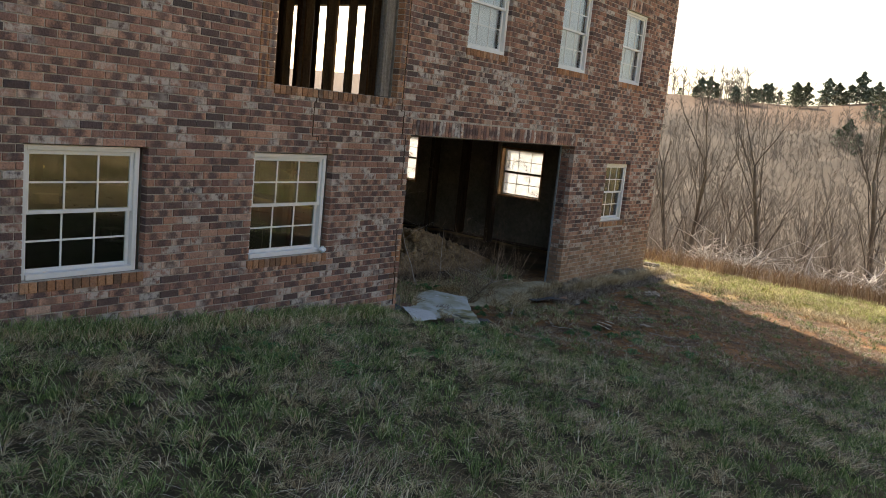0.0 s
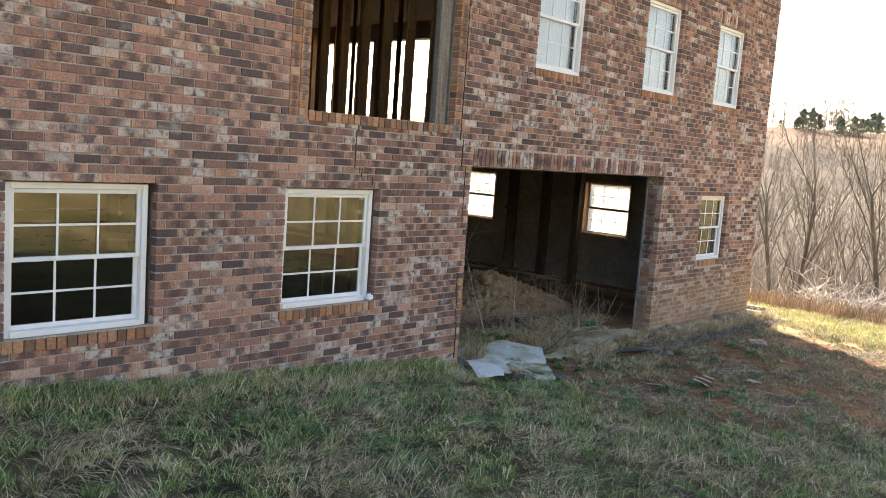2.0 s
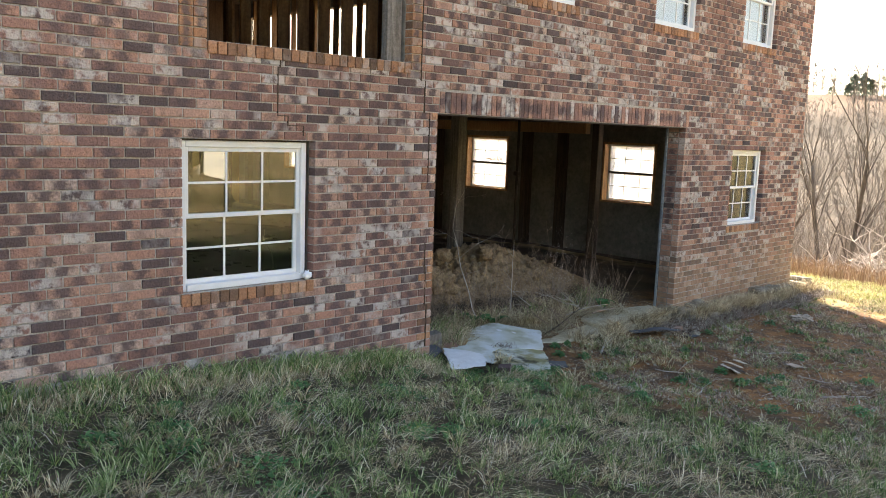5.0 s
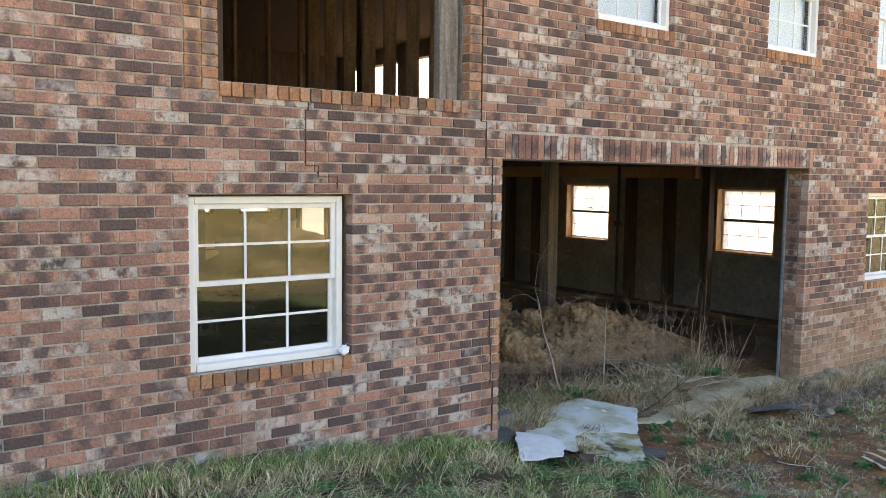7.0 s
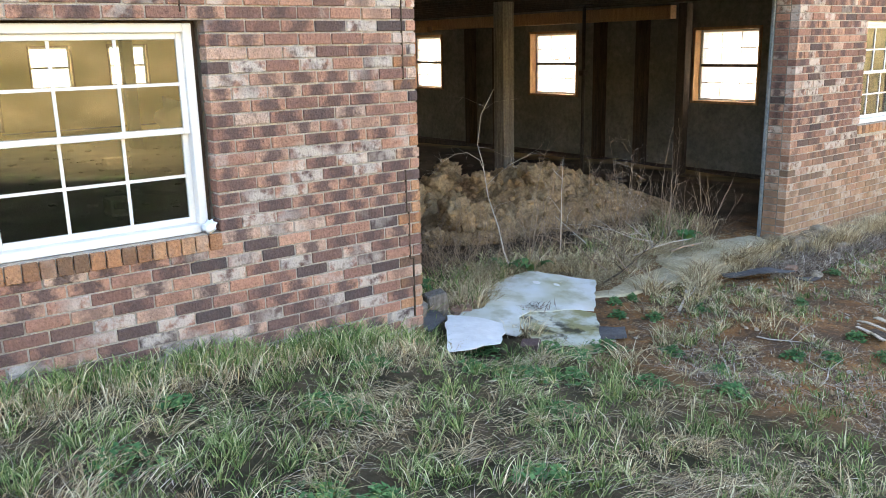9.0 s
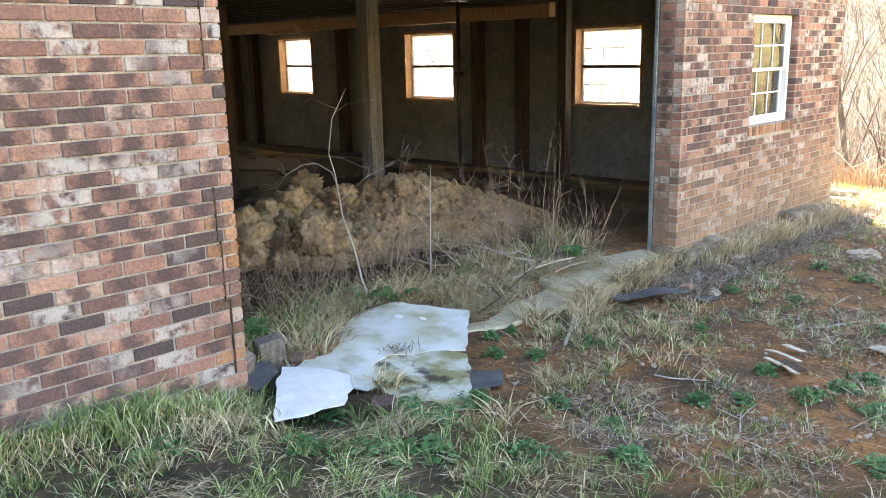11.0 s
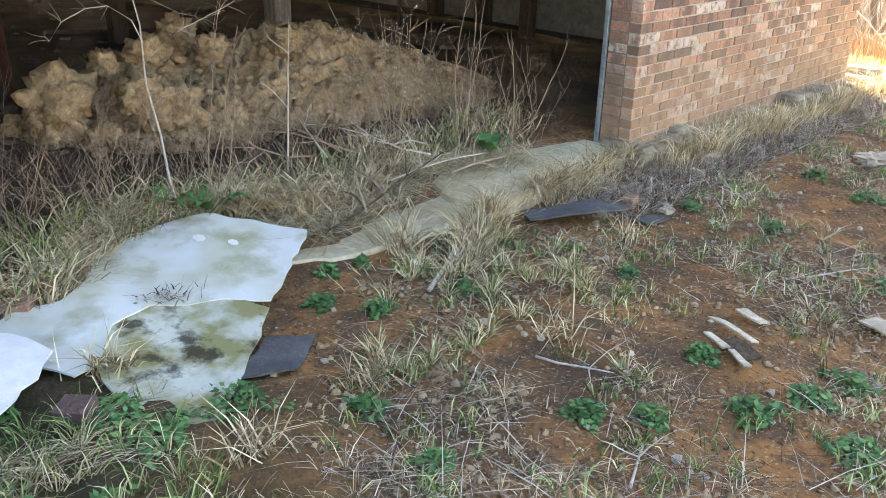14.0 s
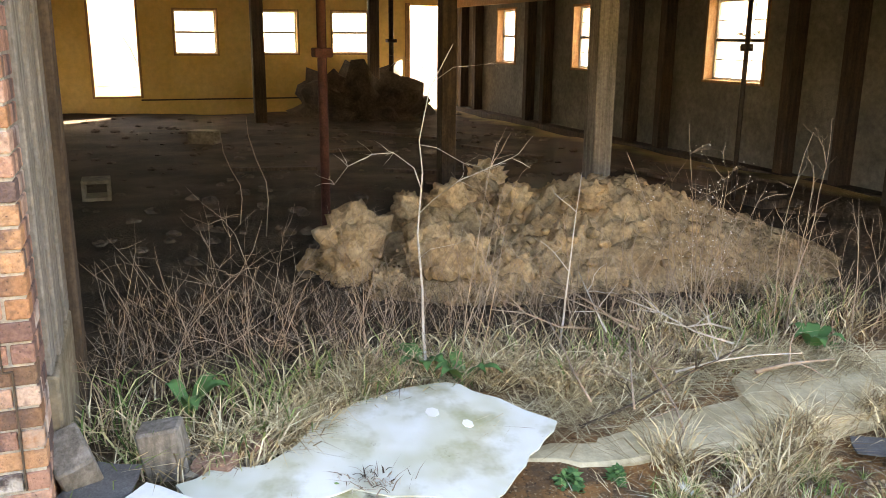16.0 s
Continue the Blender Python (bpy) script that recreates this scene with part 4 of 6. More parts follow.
def mound_z(x, y):
    """Height of the dirt heap."""
    def hump(cx, cy, rx, ry, h, p=1.0):
        d = np.sqrt(((x - cx) / rx) ** 2 + ((y - cy) / ry) ** 2)
        return h * np.clip(1 - d ** 1.3, 0, None) ** p
    a = np.maximum(hump(-2.62, 3.55, 1.15, 1.2, 0.60, 0.75), hump(-2.45, 4.0, 1.2, 1.3, 0.36, 0.9))
    b = hump(-3.3, 2.75, 0.8, 0.95, 0.44, 0.7)
    c = hump(-2.35, 2.35, 0.8, 0.9, 0.22, 0.8)
    return np.maximum(np.maximum(a, b), c)


mx, my = np.meshgrid(np.linspace(-4.2, -1.2, 190), np.linspace(1.2, 5.4, 240))
mh = mound_z(mx, my)
rough = np.array([noise.fractal(Vector((a * 3.2, b * 3.2, 3)), 0.8, 2.1, 5) for a, b in zip(mx.ravel(), my.ravel())]).reshape(mx.shape)
knobs = np.array([abs(noise.noise(Vector((a * 5.5, b * 5.5, 1)))) + 0.55 * abs(noise.noise(Vector((a * 12, b * 12, 4)))) + 0.3 * abs(noise.noise(Vector((a * 26, b * 26, 8)))) for a, b in zip(mx.ravel(), my.ravel())]).reshape(mx.shape)
mz = ground_z(mx, my) - 0.05 + mh + (0.085 * rough + 0.15 * (0.42 - knobs)) * np.clip(mh * 3, 0, 1)
_i = np.arange(mx.size).reshape(mx.shape)
_f = np.stack([_i[:-1, :-1], _i[:-1, 1:], _i[1:, 1:], _i[1:, :-1]], -1).reshape(-1, 4)
tagged(new("dirt_mound", numpy_mesh("dirt_mound", np.stack([mx, my, mz], -1).reshape(-1, 3), _f, MAT_CLAY, True)), "heap of tan clay dirt inside the opening", "dirt mound")
for k, (x, y, zz, r) in enumerate(((-2.50, 1.60, 0.20, 0.19), (-2.52, 1.58, 0.02, 0.19), (-2.12, 1.98, 0.22, 0.15), (-2.06, 2.16, 0.14, 0.18), (-2.9, 2.08, 0.30, 0.10), (-2.3, 3.2, 0.42, 0.11),
                                   (-3.1, 2.5, 0.28, 0.15), (-2.75, 2.85, 0.3, 0.13), (-2.2, 1.75, -0.03, 0.12), (-2.75, 1.4, -0.02, 0.10), (-2.0, 2.5, 0.05, 0.13), (-3.4, 2.9, 0.36, 0.14))):
    solo("dirt_clod", lump(x, y, zz, r, 3.1 * k + 1, 0.95, 0.5, 4), MAT_CLAY, "lumpy tan clod of clay on the dirt heap", "clod", "clods on the heap", smooth=True)
crumbs = Pile()
for k in range(260):
    a, d = rnd.uniform(0, 6.28), rnd.random() ** 0.5
    x, y = -2.5 + 1.2 * d * math.cos(a), 3.0 + 1.6 * d * math.sin(a)
    r = 0.01 + 0.04 * rnd.random() ** 2
    q = lump(x, y, float(ground_z(x, y) - 0.02 + mound_z(np.array(x), np.array(y))) + r * 0.1, r, k, 0.8, 0.5, 2)
    crumbs.add(q.v, q.f)
solo("clay_crumbs", crumbs, MAT_CLAY, "small crumbs of clay on the heap", "crumbs", kind="stuff", smooth=True)


def sheet(name, outline, zf, mat, label, thick=0.008, cat="sheet", fine=0.05, rag=0.012):
    """A thin sheet of ragged outline laid on a gently bent surface zf(x, y)."""
    pts = []
    for (a, b), (c, d) in zip(outline, outline[1:] + outline[:1]):
        n = max(1, int(math.hypot(c - a, d - b) / 0.06))
        for k in range(n):
            t = k / n
            j = rag if k else 0
            pts.append((a + (c - a) * t + rnd.uniform(-j, j), b + (d - b) * t + rnd.uniform(-j, j)))
    bm = bmesh.new()
    f = bm.faces.new([bm.verts.new((x, y, 0)) for x, y in pts])
    xs, ys2 = [p[0] for p in pts], [p[1] for p in pts]
    for lo, hi, axis in ((min(xs), max(xs), 0), (min(ys2), max(ys2), 1)):
        v = lo + fine * 2
        while v < hi:
            co, no = ((v, 0, 0), (1, 0, 0)) if axis == 0 else ((0, v, 0), (0, 1, 0))
            bmesh.ops.bisect_plane(bm, geom=bm.verts[:] + bm.edges[:] + bm.faces[:], plane_co=co, plane_no=no)
            v += fine * 2
    bmesh.ops.recalc_face_normals(bm, faces=bm.faces)
    for v in bm.verts:
        v.co.z = zf(v.co.x, v.co.y)
    bmesh.ops.solidify(bm, geom=bm.faces[:], thickness=thick)
    me = bpy.data.meshes.new(name)
    bm.to_mesh(me)
    bm.free()
    me.materials.append(mat)
    return tagged(new(name, me), label, cat)


def main_z(x, y):
    return -0.062 - 0.085 * x + 0.04 * max(0.0, 1 - y) + 0.008 * math.sin(5 * x + 3 * y) + 0.006 * math.sin(11 * y + 4 * x)


sheet("fibreglass_sheet", [(-0.18, 1.83), (0.05, 1.58), (0.26, 1.33), (0.12, 1.12), (0.02, 0.93), (0.10, 0.74), (0.28, 0.62), (0.33, 0.50), (0.20, 0.42), (0.02, 0.40), (-0.13, 0.36), (-0.20, 0.48), (-0.17, 0.66),
                           (-0.27, 0.80), (-0.44, 0.92), (-0.52, 1.06), (-0.60, 1.28), (-0.58, 1.5), (-0.42, 1.68)], main_z, MAT_SHEET, "torn pale fibreglass sheet stained green, lying at the opening", cat="sheet")
sheet("stained_sheet", [(0.31, 1.29), (0.56, 1.04), (0.83, 0.78), (0.76, 0.54), (0.47, 0.56), (0.22, 0.60), (-0.06, 0.80), (-0.05, 1.12), (0.12, 1.22)], lambda x, y: main_z(x, y) - 0.008 + 0.03 * max(0, x), MAT_STAINED,
      "olive and black stained sheet under the pale one", cat="sheet")
sheet("white_panel", [(-0.10, 0.27), (0.16, 0.06), (0.43, -0.14), (0.48, 0.04), (0.49, 0.22), (0.36, 0.38), (0.22, 0.48), (0.03, 0.41)], lambda x, y: 0.045 - 0.05 * x - 0.10 * max(0, y - 0.1) + 0.006 * math.sin(9 * x), MAT_PANEL,
      "pale bluish broken panel tilted against the brick corner", cat="panel")


def flat_bit(name, outline, lift, mat, label, cat, tilt=0.0, thick=0.008):
    return sheet(name, outline, lambda x, y: float(ground_z(x, y)) + lift + tilt * (x - outline[0][0]) + 0.01 * math.sin(9 * x + 5 * y), mat, label, thick, cat, 0.04, 0.006)


flat_bit("roof_shingle", [(0.42, 1.20), (0.52, 1.36), (0.72, 1.14), (0.66, 0.92)], 0.03, MAT_ROOF, "dark grey roof shingle lying on the clay", "shingle")
flat_bit("roof_shingle", [(0.17, 3.02), (0.38, 3.42), (0.60, 3.44), (0.54, 3.10), (0.32, 2.90)], 0.035, MAT_ROOF, "curled dark roof shingle lying before the footing", "shingle", 0.12)
flat_bit("roof_shingle", [(0.60, 3.45), (0.66, 3.62), (0.74, 3.60), (0.72, 3.42)], 0.03, MAT_ROOF, "small dark scrap of roof shingle on the clay", "shingle")
for o in ([(1.50, 2.66), (1.54, 2.675), (1.75, 2.615), (1.73, 2.595)], [(1.55, 2.80), (1.58, 2.85), (1.70, 2.81), (1.68, 2.765)], [(1.69, 2.48), (1.71, 2.495), (1.81, 2.445), (1.79, 2.42)], [(1.56, 2.52), (1.58, 2.54), (1.69, 2.50), (1.67, 2.47)]):
    flat_bit("wood_scrap", o, 0.03, MAT_SCRAP, "pale splintered scrap of board on the clay", "scrap")
flat_bit("wood_scrap", [(1.62, 2.50), (1.66, 2.60), (1.80, 2.55), (1.76, 2.46)], 0.02, MAT_DARKWOOD, "dark splintered scrap of board on the clay", "scrap")
flat_bit("wood_scrap", [(1.95, 3.1), (1.99, 3.2), (2.12, 3.18), (2.08, 3.06)], 0.025, MAT_RUBBLE, "flat grey scrap lying on the clay", "scrap")
flat_bit("roof_shingle", [(0.06, 0.0), (-0.06, 0.22), (-0.2, 0.26), (-0.26, 0.12), (-0.1, 0.0)], 0.1, MAT_ROOF, "dark scrap of shingle behind the pale panel", "shingle", -0.1)
disc = Pile().tube([(0.28, 2.12, float(ground_z(0.28, 2.12)) + 0.02), (0.282, 2.125, float(ground_z(0.28, 2.12)) + 0.035)], [0.03, 0.03], 12)
solo("plastic_lid", disc, MAT_VINYL, "small white plastic lid on the clay", "lid")

stub = Pile().chamfer(-0.075, 0.075, -0.055, 0.055, -0.35, 0.17, 0.01, Matrix.Translation((-0.31, 0.35, -0.04)) @ pose(0, 0, 0, 4, -9, 75))
solo("post_stub", stub, MAT_GREYWOOD, "short weathered timber stub standing behind the sheet", "timber stub")
solo("timber_offcut", Pile().chamfer(-0.09, 0.09, -0.06, 0.06, -0.08, 0.08, 0.008, Matrix.Translation((-0.20, 0.05, 0.09)) @ pose(0, 0, 0, 20, 25, 20)), MAT_GREYWOOD, "grey timber offcut leaning in the corner", "timber offcut")
for x, y, rz, l in ((-0.24, 0.50, 60, 0.15), (-0.33, 0.66, 30, 0.10), (0.55, 0.42, 35, 0.12), (0.46, 3.62, 10, 0.09)):
    solo("brick_piece", Pile().chamfer(-l / 2, l / 2, -0.045, 0.045, -0.03, 0.03, 0.008, Matrix.Translation((x, y, float(ground_z(x, y)) + 0.045)) @ pose(0, 0, 0, 8, -6, rz)), MAT_BRICK_ONE, "broken piece of red brick on the ground", "brick")
stones = Pile()
for k in range(420):
    if k < 90:
        x, y = rnd.uniform(-0.5, -0.24), rnd.uniform(0.4, 0.95)
    elif k < 170:
        x, y = rnd.uniform(0.12, 0.5), rnd.uniform(3.3, 8.0)
    else:
        x, y = rnd.uniform(0.3, 4.0), rnd.uniform(1.0, 7.5)
    r = rnd.uniform(0.006, 0.02) if k >= 170 else rnd.uniform(0.012, 0.045)
    q = lump(x, y, float(ground_z(x, y)) + r * 0.35, r, k * 1.7, 0.7, 0.5, 1)
    stones.add(q.v, q.f)
solo("pebbles", stones, MAT_RUBBLE, "pebbles and rubble strewn on the clay", "pebbles", kind="stuff")

# basement floor
t = thing("concrete_block", "grey hollow concrete block lying on the dirt floor", "block", at=Matrix.Translation((-6.1, -0.03, float(ground_z(-6.1, -0.03)))))
for a, b, c, d in ((-0.13, 0.13, 0.0, 0.035), (-0.13, 0.13, 0.165, 0.2), (-0.13, -0.095, 0.035, 0.165), (0.095, 0.13, 0.035, 0.165)):
    part("web", Pile().chamfer(-0.15, 0.15, a, b, c, d, 0.004), MAT_FOOT, t)
copy_thing(t, Matrix.Translation((-10.7, 1.38, float(ground_z(-10.7, 1.38)))) @ pose(0, 0, 0, 0, 0, 60) @ Matrix.Diagonal((1.4, 1.0, 1.0, 1.0)))
solo("timber_offcut", Pile().chamfer(-3.75, -3.45, 5.7, 6.1, -0.25, 0.03, 0.01), MAT_DARKWOOD, "dark timber block lying by the wall", "timber offcut")
for x, y, l, rz in ((-6.5, 3.6, 1.2, 60), (-8.2, 5.2, 1.6, 20), (-7.4, 1.9, 1.0, 80), (-10.5, 4.6, 2.0, 35), (-5.2, 5.9, 1.4, 5), (-9.0, 3.2, 0.8, 110)):
    solo("plank", Pile().chamfer(-l / 2, l / 2, -0.06, 0.06, 0, 0.04, 0.005, Matrix.Translation((x, y, float(ground_z(x, y)) + 0.01)) @ pose(0, 0, 0, 0, 0, rz)), MAT_DARKWOOD, "dark plank lying on the dirt floor", "plank", "planks on the dirt floor")
litter = Pile()
for k in range(320):
    x, y = rnd.uniform(-15, -2.6), rnd.uniform(-0.5, 7)
    r = rnd.uniform(0.02, 0.09)
    q = lump(x, y, float(ground_z(x, y)) + r * 0.1, r, k * 0.7, 0.5, 0.5, 1)
    litter.add(q.v, q.f)
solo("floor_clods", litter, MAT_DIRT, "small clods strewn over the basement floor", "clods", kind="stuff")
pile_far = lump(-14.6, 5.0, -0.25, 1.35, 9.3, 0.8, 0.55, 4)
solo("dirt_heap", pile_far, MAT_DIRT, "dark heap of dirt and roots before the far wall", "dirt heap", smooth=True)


# ---- grass, straw and weeds ----
def blades(name, xs, ys, zs, height, width, bend, mat, label, cat="grass", flat=0.0, seed=1, aim=None):
    """Three-triangle blades rooted at the points; bend: sideways reach over height; flat: how far they lie down."""
    g = np.random.default_rng(seed)
    n = len(xs)
    a = g.uniform(0, 2 * np.pi, n) if aim is None else aim + g.normal(0, 0.45, n)
    h = height * g.uniform(0.5, 1.3, n)
    w = width * g.uniform(0.6, 1.3, n)
    d = np.stack([np.cos(a), np.sin(a), np.zeros(n)], 1)
    s = np.stack([-np.sin(a), np.cos(a), np.zeros(n)], 1)
    s = s * np.cos(a * 3)[:, None] + d * np.sin(a * 3)[:, None]
    reach = (bend * g.uniform(0.3, 1.4, n))[:, None] * h[:, None] * d
    up = np.stack([np.zeros(n), np.zeros(n), h * (1 - flat * g.uniform(0.6, 1.0, n))], 1)
    root = np.stack([xs, ys, zs + 0.012 * flat], 1)
    mid = root + 0.35 * reach + 0.62 * up
    tip = root + reach + up * g.uniform(0.7, 1.0, n)[:, None]
    w = w[:, None]
    v = np.stack([root - s * w / 2, root + s * w / 2, mid - s * w * 0.4, mid + s * w * 0.4, tip], 1).reshape(-1, 3)
    k = 5 * np.arange(n)[:, None]
    f = np.stack([k + [0, 1, 3], k + [0, 3, 2], k + [2, 3, 4]], 1).reshape(-1, 3)
    return tagged(new(name, numpy_mesh(name, v, f, mat)), label, cat, kind="stuff")


def field(n, x0, x1, y0, y1, seed, keep=None):
    g = np.random.default_rng(seed)
    x, y = g.uniform(x0, x1, n), g.uniform(y0, y1, n)
    if keep is not None:
        m = keep(x, y, g)
        x, y = x[m], y[m]
    return x, y, ground_z(x, y)


def clumped(n, per, spread, x0, x1, y0, y1, seed, keep=None):
    x, y, _ = field(n, x0, x1, y0, y1, seed, keep)
    g = np.random.default_rng(seed + 1)
    x = np.repeat(x, per) + g.normal(0, spread, len(x) * per)
    y = np.repeat(y, per) + g.normal(0, spread, len(y) * per)
    return x, y, ground_z(x, y)


def tufts(n, per, spread, x0, x1, y0, y1, seed, keep=None):
    """Roots in small tufts, and for each root the way out of its tuft."""
    x, y, _ = field(n, x0, x1, y0, y1, seed, keep)
    g = np.random.default_rng(seed + 1)
    a = g.uniform(0, 2 * np.pi, len(x) * per)
    d = spread * np.sqrt(g.random(len(a))) * np.repeat(g.uniform(0.5, 1.5, len(x)), per)
    x, y = np.repeat(x, per) + d * np.cos(a), np.repeat(y, per) + d * np.sin(a)
    return (x, y, ground_z(x, y)), a


def combed(xyz):
    """The way in which matted straw lies, turning slowly from place to place."""
    x, y, _ = xyz
    return 2.6 * wob(x, y, 2.3, 9.0) + 1.8 * wob(x, y, 0.9, 3.0)


def turf(x, y, g):
    """Where the lawn is: it thins out towards the clay before the opening."""
    edge = 0.75 + 0.35 * wob(x, y, 1.3) + np.clip(x - 2.0, 0, 4.5) * 0.85
    panel = (x < 0.52) & (y > -0.22 - 0.0 * x) & (x + y > 0.2) & (y < 1.8)
    return ~panel & (g.random(len(x)) < 1 - smoothstep(edge - 0.7, edge + 0.3, y)) & (x > 0.03 + 0.05 * g.random(len(x)))


def green_patch(x, y, g):
    return turf(x, y, g) & (g.random(len(x)) < 0.35 + 0.65 * smoothstep(-0.45, 0.2, wob(x, y, 3.1, 4.0)))


def straw_patch(x, y, g):
    return turf(x, y, g) & (g.random(len(x)) < (0.2 + 0.8 * smoothstep(0.25, -0.35, wob(x, y, 3.1, 4.0))) * (1 - 0.6 * smoothstep(3.5, 6, x)))


def bare_gap(x, y, g):
    """Turf with small dark gaps where the soil shows."""
    return turf(x, y, g) & (g.random(len(x)) < 0.15 + 0.85 * smoothstep(-0.35, 0.1, wob(x, y, 9.0, 2.0)))


def green_gap(x, y, g):
    return green_patch(x, y, g) & (g.random(len(x)) < 0.25 + 0.75 * smoothstep(-0.4, 0.1, wob(x, y, 9.0, 2.0)))


roots, out = tufts(15000, 17, 0.028, 0, 9, -8, 6, 11, green_gap)
blades("lawn_grass", *roots, 0.095, 0.0044, 0.9, MAT_GREEN, "short shaded green grass in tufts before the brick wall", flat=0.2, seed=2, aim=out)
blades("lawn_low", *field(70000, 0, 8, -7.5, 5, 17, bare_gap), 0.05, 0.0042, 1.3, MAT_GREEN, "low fine grass between the tufts", flat=0.4, seed=18)
roots = clumped(21000, 9, 0.04, 0, 9, -8, 6, 12, straw_patch)
blades("lawn_straw", *roots, 0.11, 0.0036, 1.5, MAT_STRAW, "matted dry straw in the lawn", flat=0.75, seed=3, aim=combed(roots))
roots, out = tufts(4600, 16, 0.025, 0, 8, -7.5, 5, 19, straw_patch)
blades("straw_tussocks", *roots, 0.10, 0.0038, 1.0, MAT_STRAW, "small dry tussocks standing in the lawn", flat=0.25, seed=20, aim=out)
roots = field(60000, 0, 9, -8, 6, 13, bare_gap)
blades("lawn_thatch", *roots, 0.11, 0.0042, 1.8, MAT_GREYSTRAW, "grey thatch lying under the lawn", flat=0.88, seed=4, aim=combed(roots))
blades("wall_grass", *clumped(420, 14, 0.035, 0.02, 0.28, -6.5, 0.1, 14), 0.15, 0.006, 0.7, MAT_GREEN, "longer green grass along the foot of the bricks", seed=5)
blades("wall_straw", *clumped(300, 12, 0.04, 0.03, 0.45, -6.5, 0.15, 15), 0.15, 0.005, 0.9, MAT_STRAW, "dry straw along the foot of the bricks", flat=0.3, seed=6)


def clay(x, y, g):
    on_sheet = (x < 0.8) & (y < 1.85 - 0.9 * x) & (y > -0.2)
    return (g.random(len(x)) < 0.12 + 0.88 * smoothstep(-0.25, 0.3, wob(x, y, 2.6, 7.0) + 0.6 * wob(x, y, 6.1, 1.0))) & ~on_sheet


roots, out = tufts(330, 26, 0.018, 0.2, 5.5, 0.9, 7.8, 201, clay)
blades("clay_tussocks", *roots, 0.085, 0.0036, 1.2, MAT_STRAW, "small dry tussocks scattered over the clay", flat=0.35, seed=202, aim=out)
roots, out = tufts(420, 20, 0.015, 0.2, 5.5, 0.9, 7.8, 203, clay)
blades("clay_green_tussocks", *roots, 0.06, 0.0045, 0.9, MAT_GREEN, "small green tussocks scattered over the clay", flat=0.2, seed=204, aim=out)
blades("clay_twigs", *clumped(1500, 9, 0.09, 0.2, 6, 0.9, 8, 205, clay), 0.13, 0.0042, 2.0, MAT_GREYSTRAW, "dead grey and brown stalks strewn over the clay", flat=0.95, seed=206)
blades("clay_litter", *field(100000, 0.1, 6.5, 0.8, 8.2, 21, clay), 0.06, 0.003, 1.9, MAT_GREYSTRAW, "grey dead grass lying on the clay", flat=0.92, seed=7)
blades("clay_straw", *clumped(900, 16, 0.05, 0.1, 6.5, 0.9, 8.2, 22, clay), 0.07, 0.0034, 1.4, MAT_STRAW, "tufts of pale straw on the clay", flat=0.55, seed=8)
blades("clay_sprouts", *clumped(1700, 14, 0.03, 0.15, 6.5, 1.0, 8.0, 23, clay), 0.06, 0.006, 0.9, MAT_GREEN, "sparse green grass sprouting from the clay", seed=9)
blades("footing_straw", *clumped(95, 45, 0.04, 0.1, 0.36, 4.3, 8.3, 24), 0.21, 0.005, 1.1, MAT_STRAW, "pale straw hanging over the concrete footing", seed=10)
blades("footing_litter", *field(9000, 0.1, 0.6, 3.4, 8.3, 25), 0.16, 0.005, 1.6, MAT_GREYSTRAW, "grey litter along the footing", flat=0.6, seed=11)


def sill_strip(x, y, g):
    sheet_free = (x < -0.2 - 0.42 * smoothstep(0.6, 1.2, y) - 0.06 * g.random(len(x))) | (y > 1.9)
    slab_free = ~((x > -0.55) & (y > 2.5)) & ~((x > -0.6) & (y > 1.5) & (g.random(len(x)) < 0.75))
    return sheet_free & slab_free & (mound_z(x, y) < 0.25)


blades("doorway_straw", *clumped(170, 22, 0.05, -1.1, -0.1, 0.1, 4.1, 31, sill_strip), 0.2, 0.007, 1.2, MAT_STRAW, "long pale straw tangled in the opening", flat=0.3, seed=12)
blades("doorway_grass", *clumped(60, 16, 0.05, -1.0, -0.2, 0.1, 4.1, 32, sill_strip), 0.2, 0.007, 0.9, MAT_GREEN, "green grass among the straw in the opening", seed=13)
g = np.random.default_rng(88)
ey = np.repeat(g.uniform(0.5, 2.6, 120), 26)
ex = -0.24 - 0.44 * smoothstep(0.6, 1.2, ey) - np.repeat(np.abs(g.normal(0, 0.12, 120)), 26) + g.normal(0, 0.04, len(ey)) + 0.25 * smoothstep(1.7, 2.3, ey)
ey = ey + g.normal(0, 0.04, len(ey))
blades("edge_straw", ex, ey, ground_z(ex, ey), 0.17, 0.0065, 1.3, MAT_STRAW, "golden straw leaning along the edge of the sheet", flat=0.3, seed=91)
sy = np.repeat(g.uniform(2.65, 4.2, 40), 24) + g.normal(0, 0.035, 960)
sx = np.repeat(0.2 - 0.09 * (g.uniform(2.65, 4.2, 40) - 2.65) + g.normal(0, 0.03, 40), 24) + g.normal(0, 0.03, 960)
blades("slab_straw", sx, sy, ground_z(sx, sy), 0.17, 0.005, 1.2, MAT_STRAW, "pale straw along the foot of the slab", flat=0.25, seed=92)
blades("doorway_litter", *field(15000, -2.4, -0.2, 0.1, 4.4, 33, sill_strip), 0.15, 0.0036, 1.4, MAT_BROWN, "brown dead stalks lying in the opening", flat=0.6, seed=14)
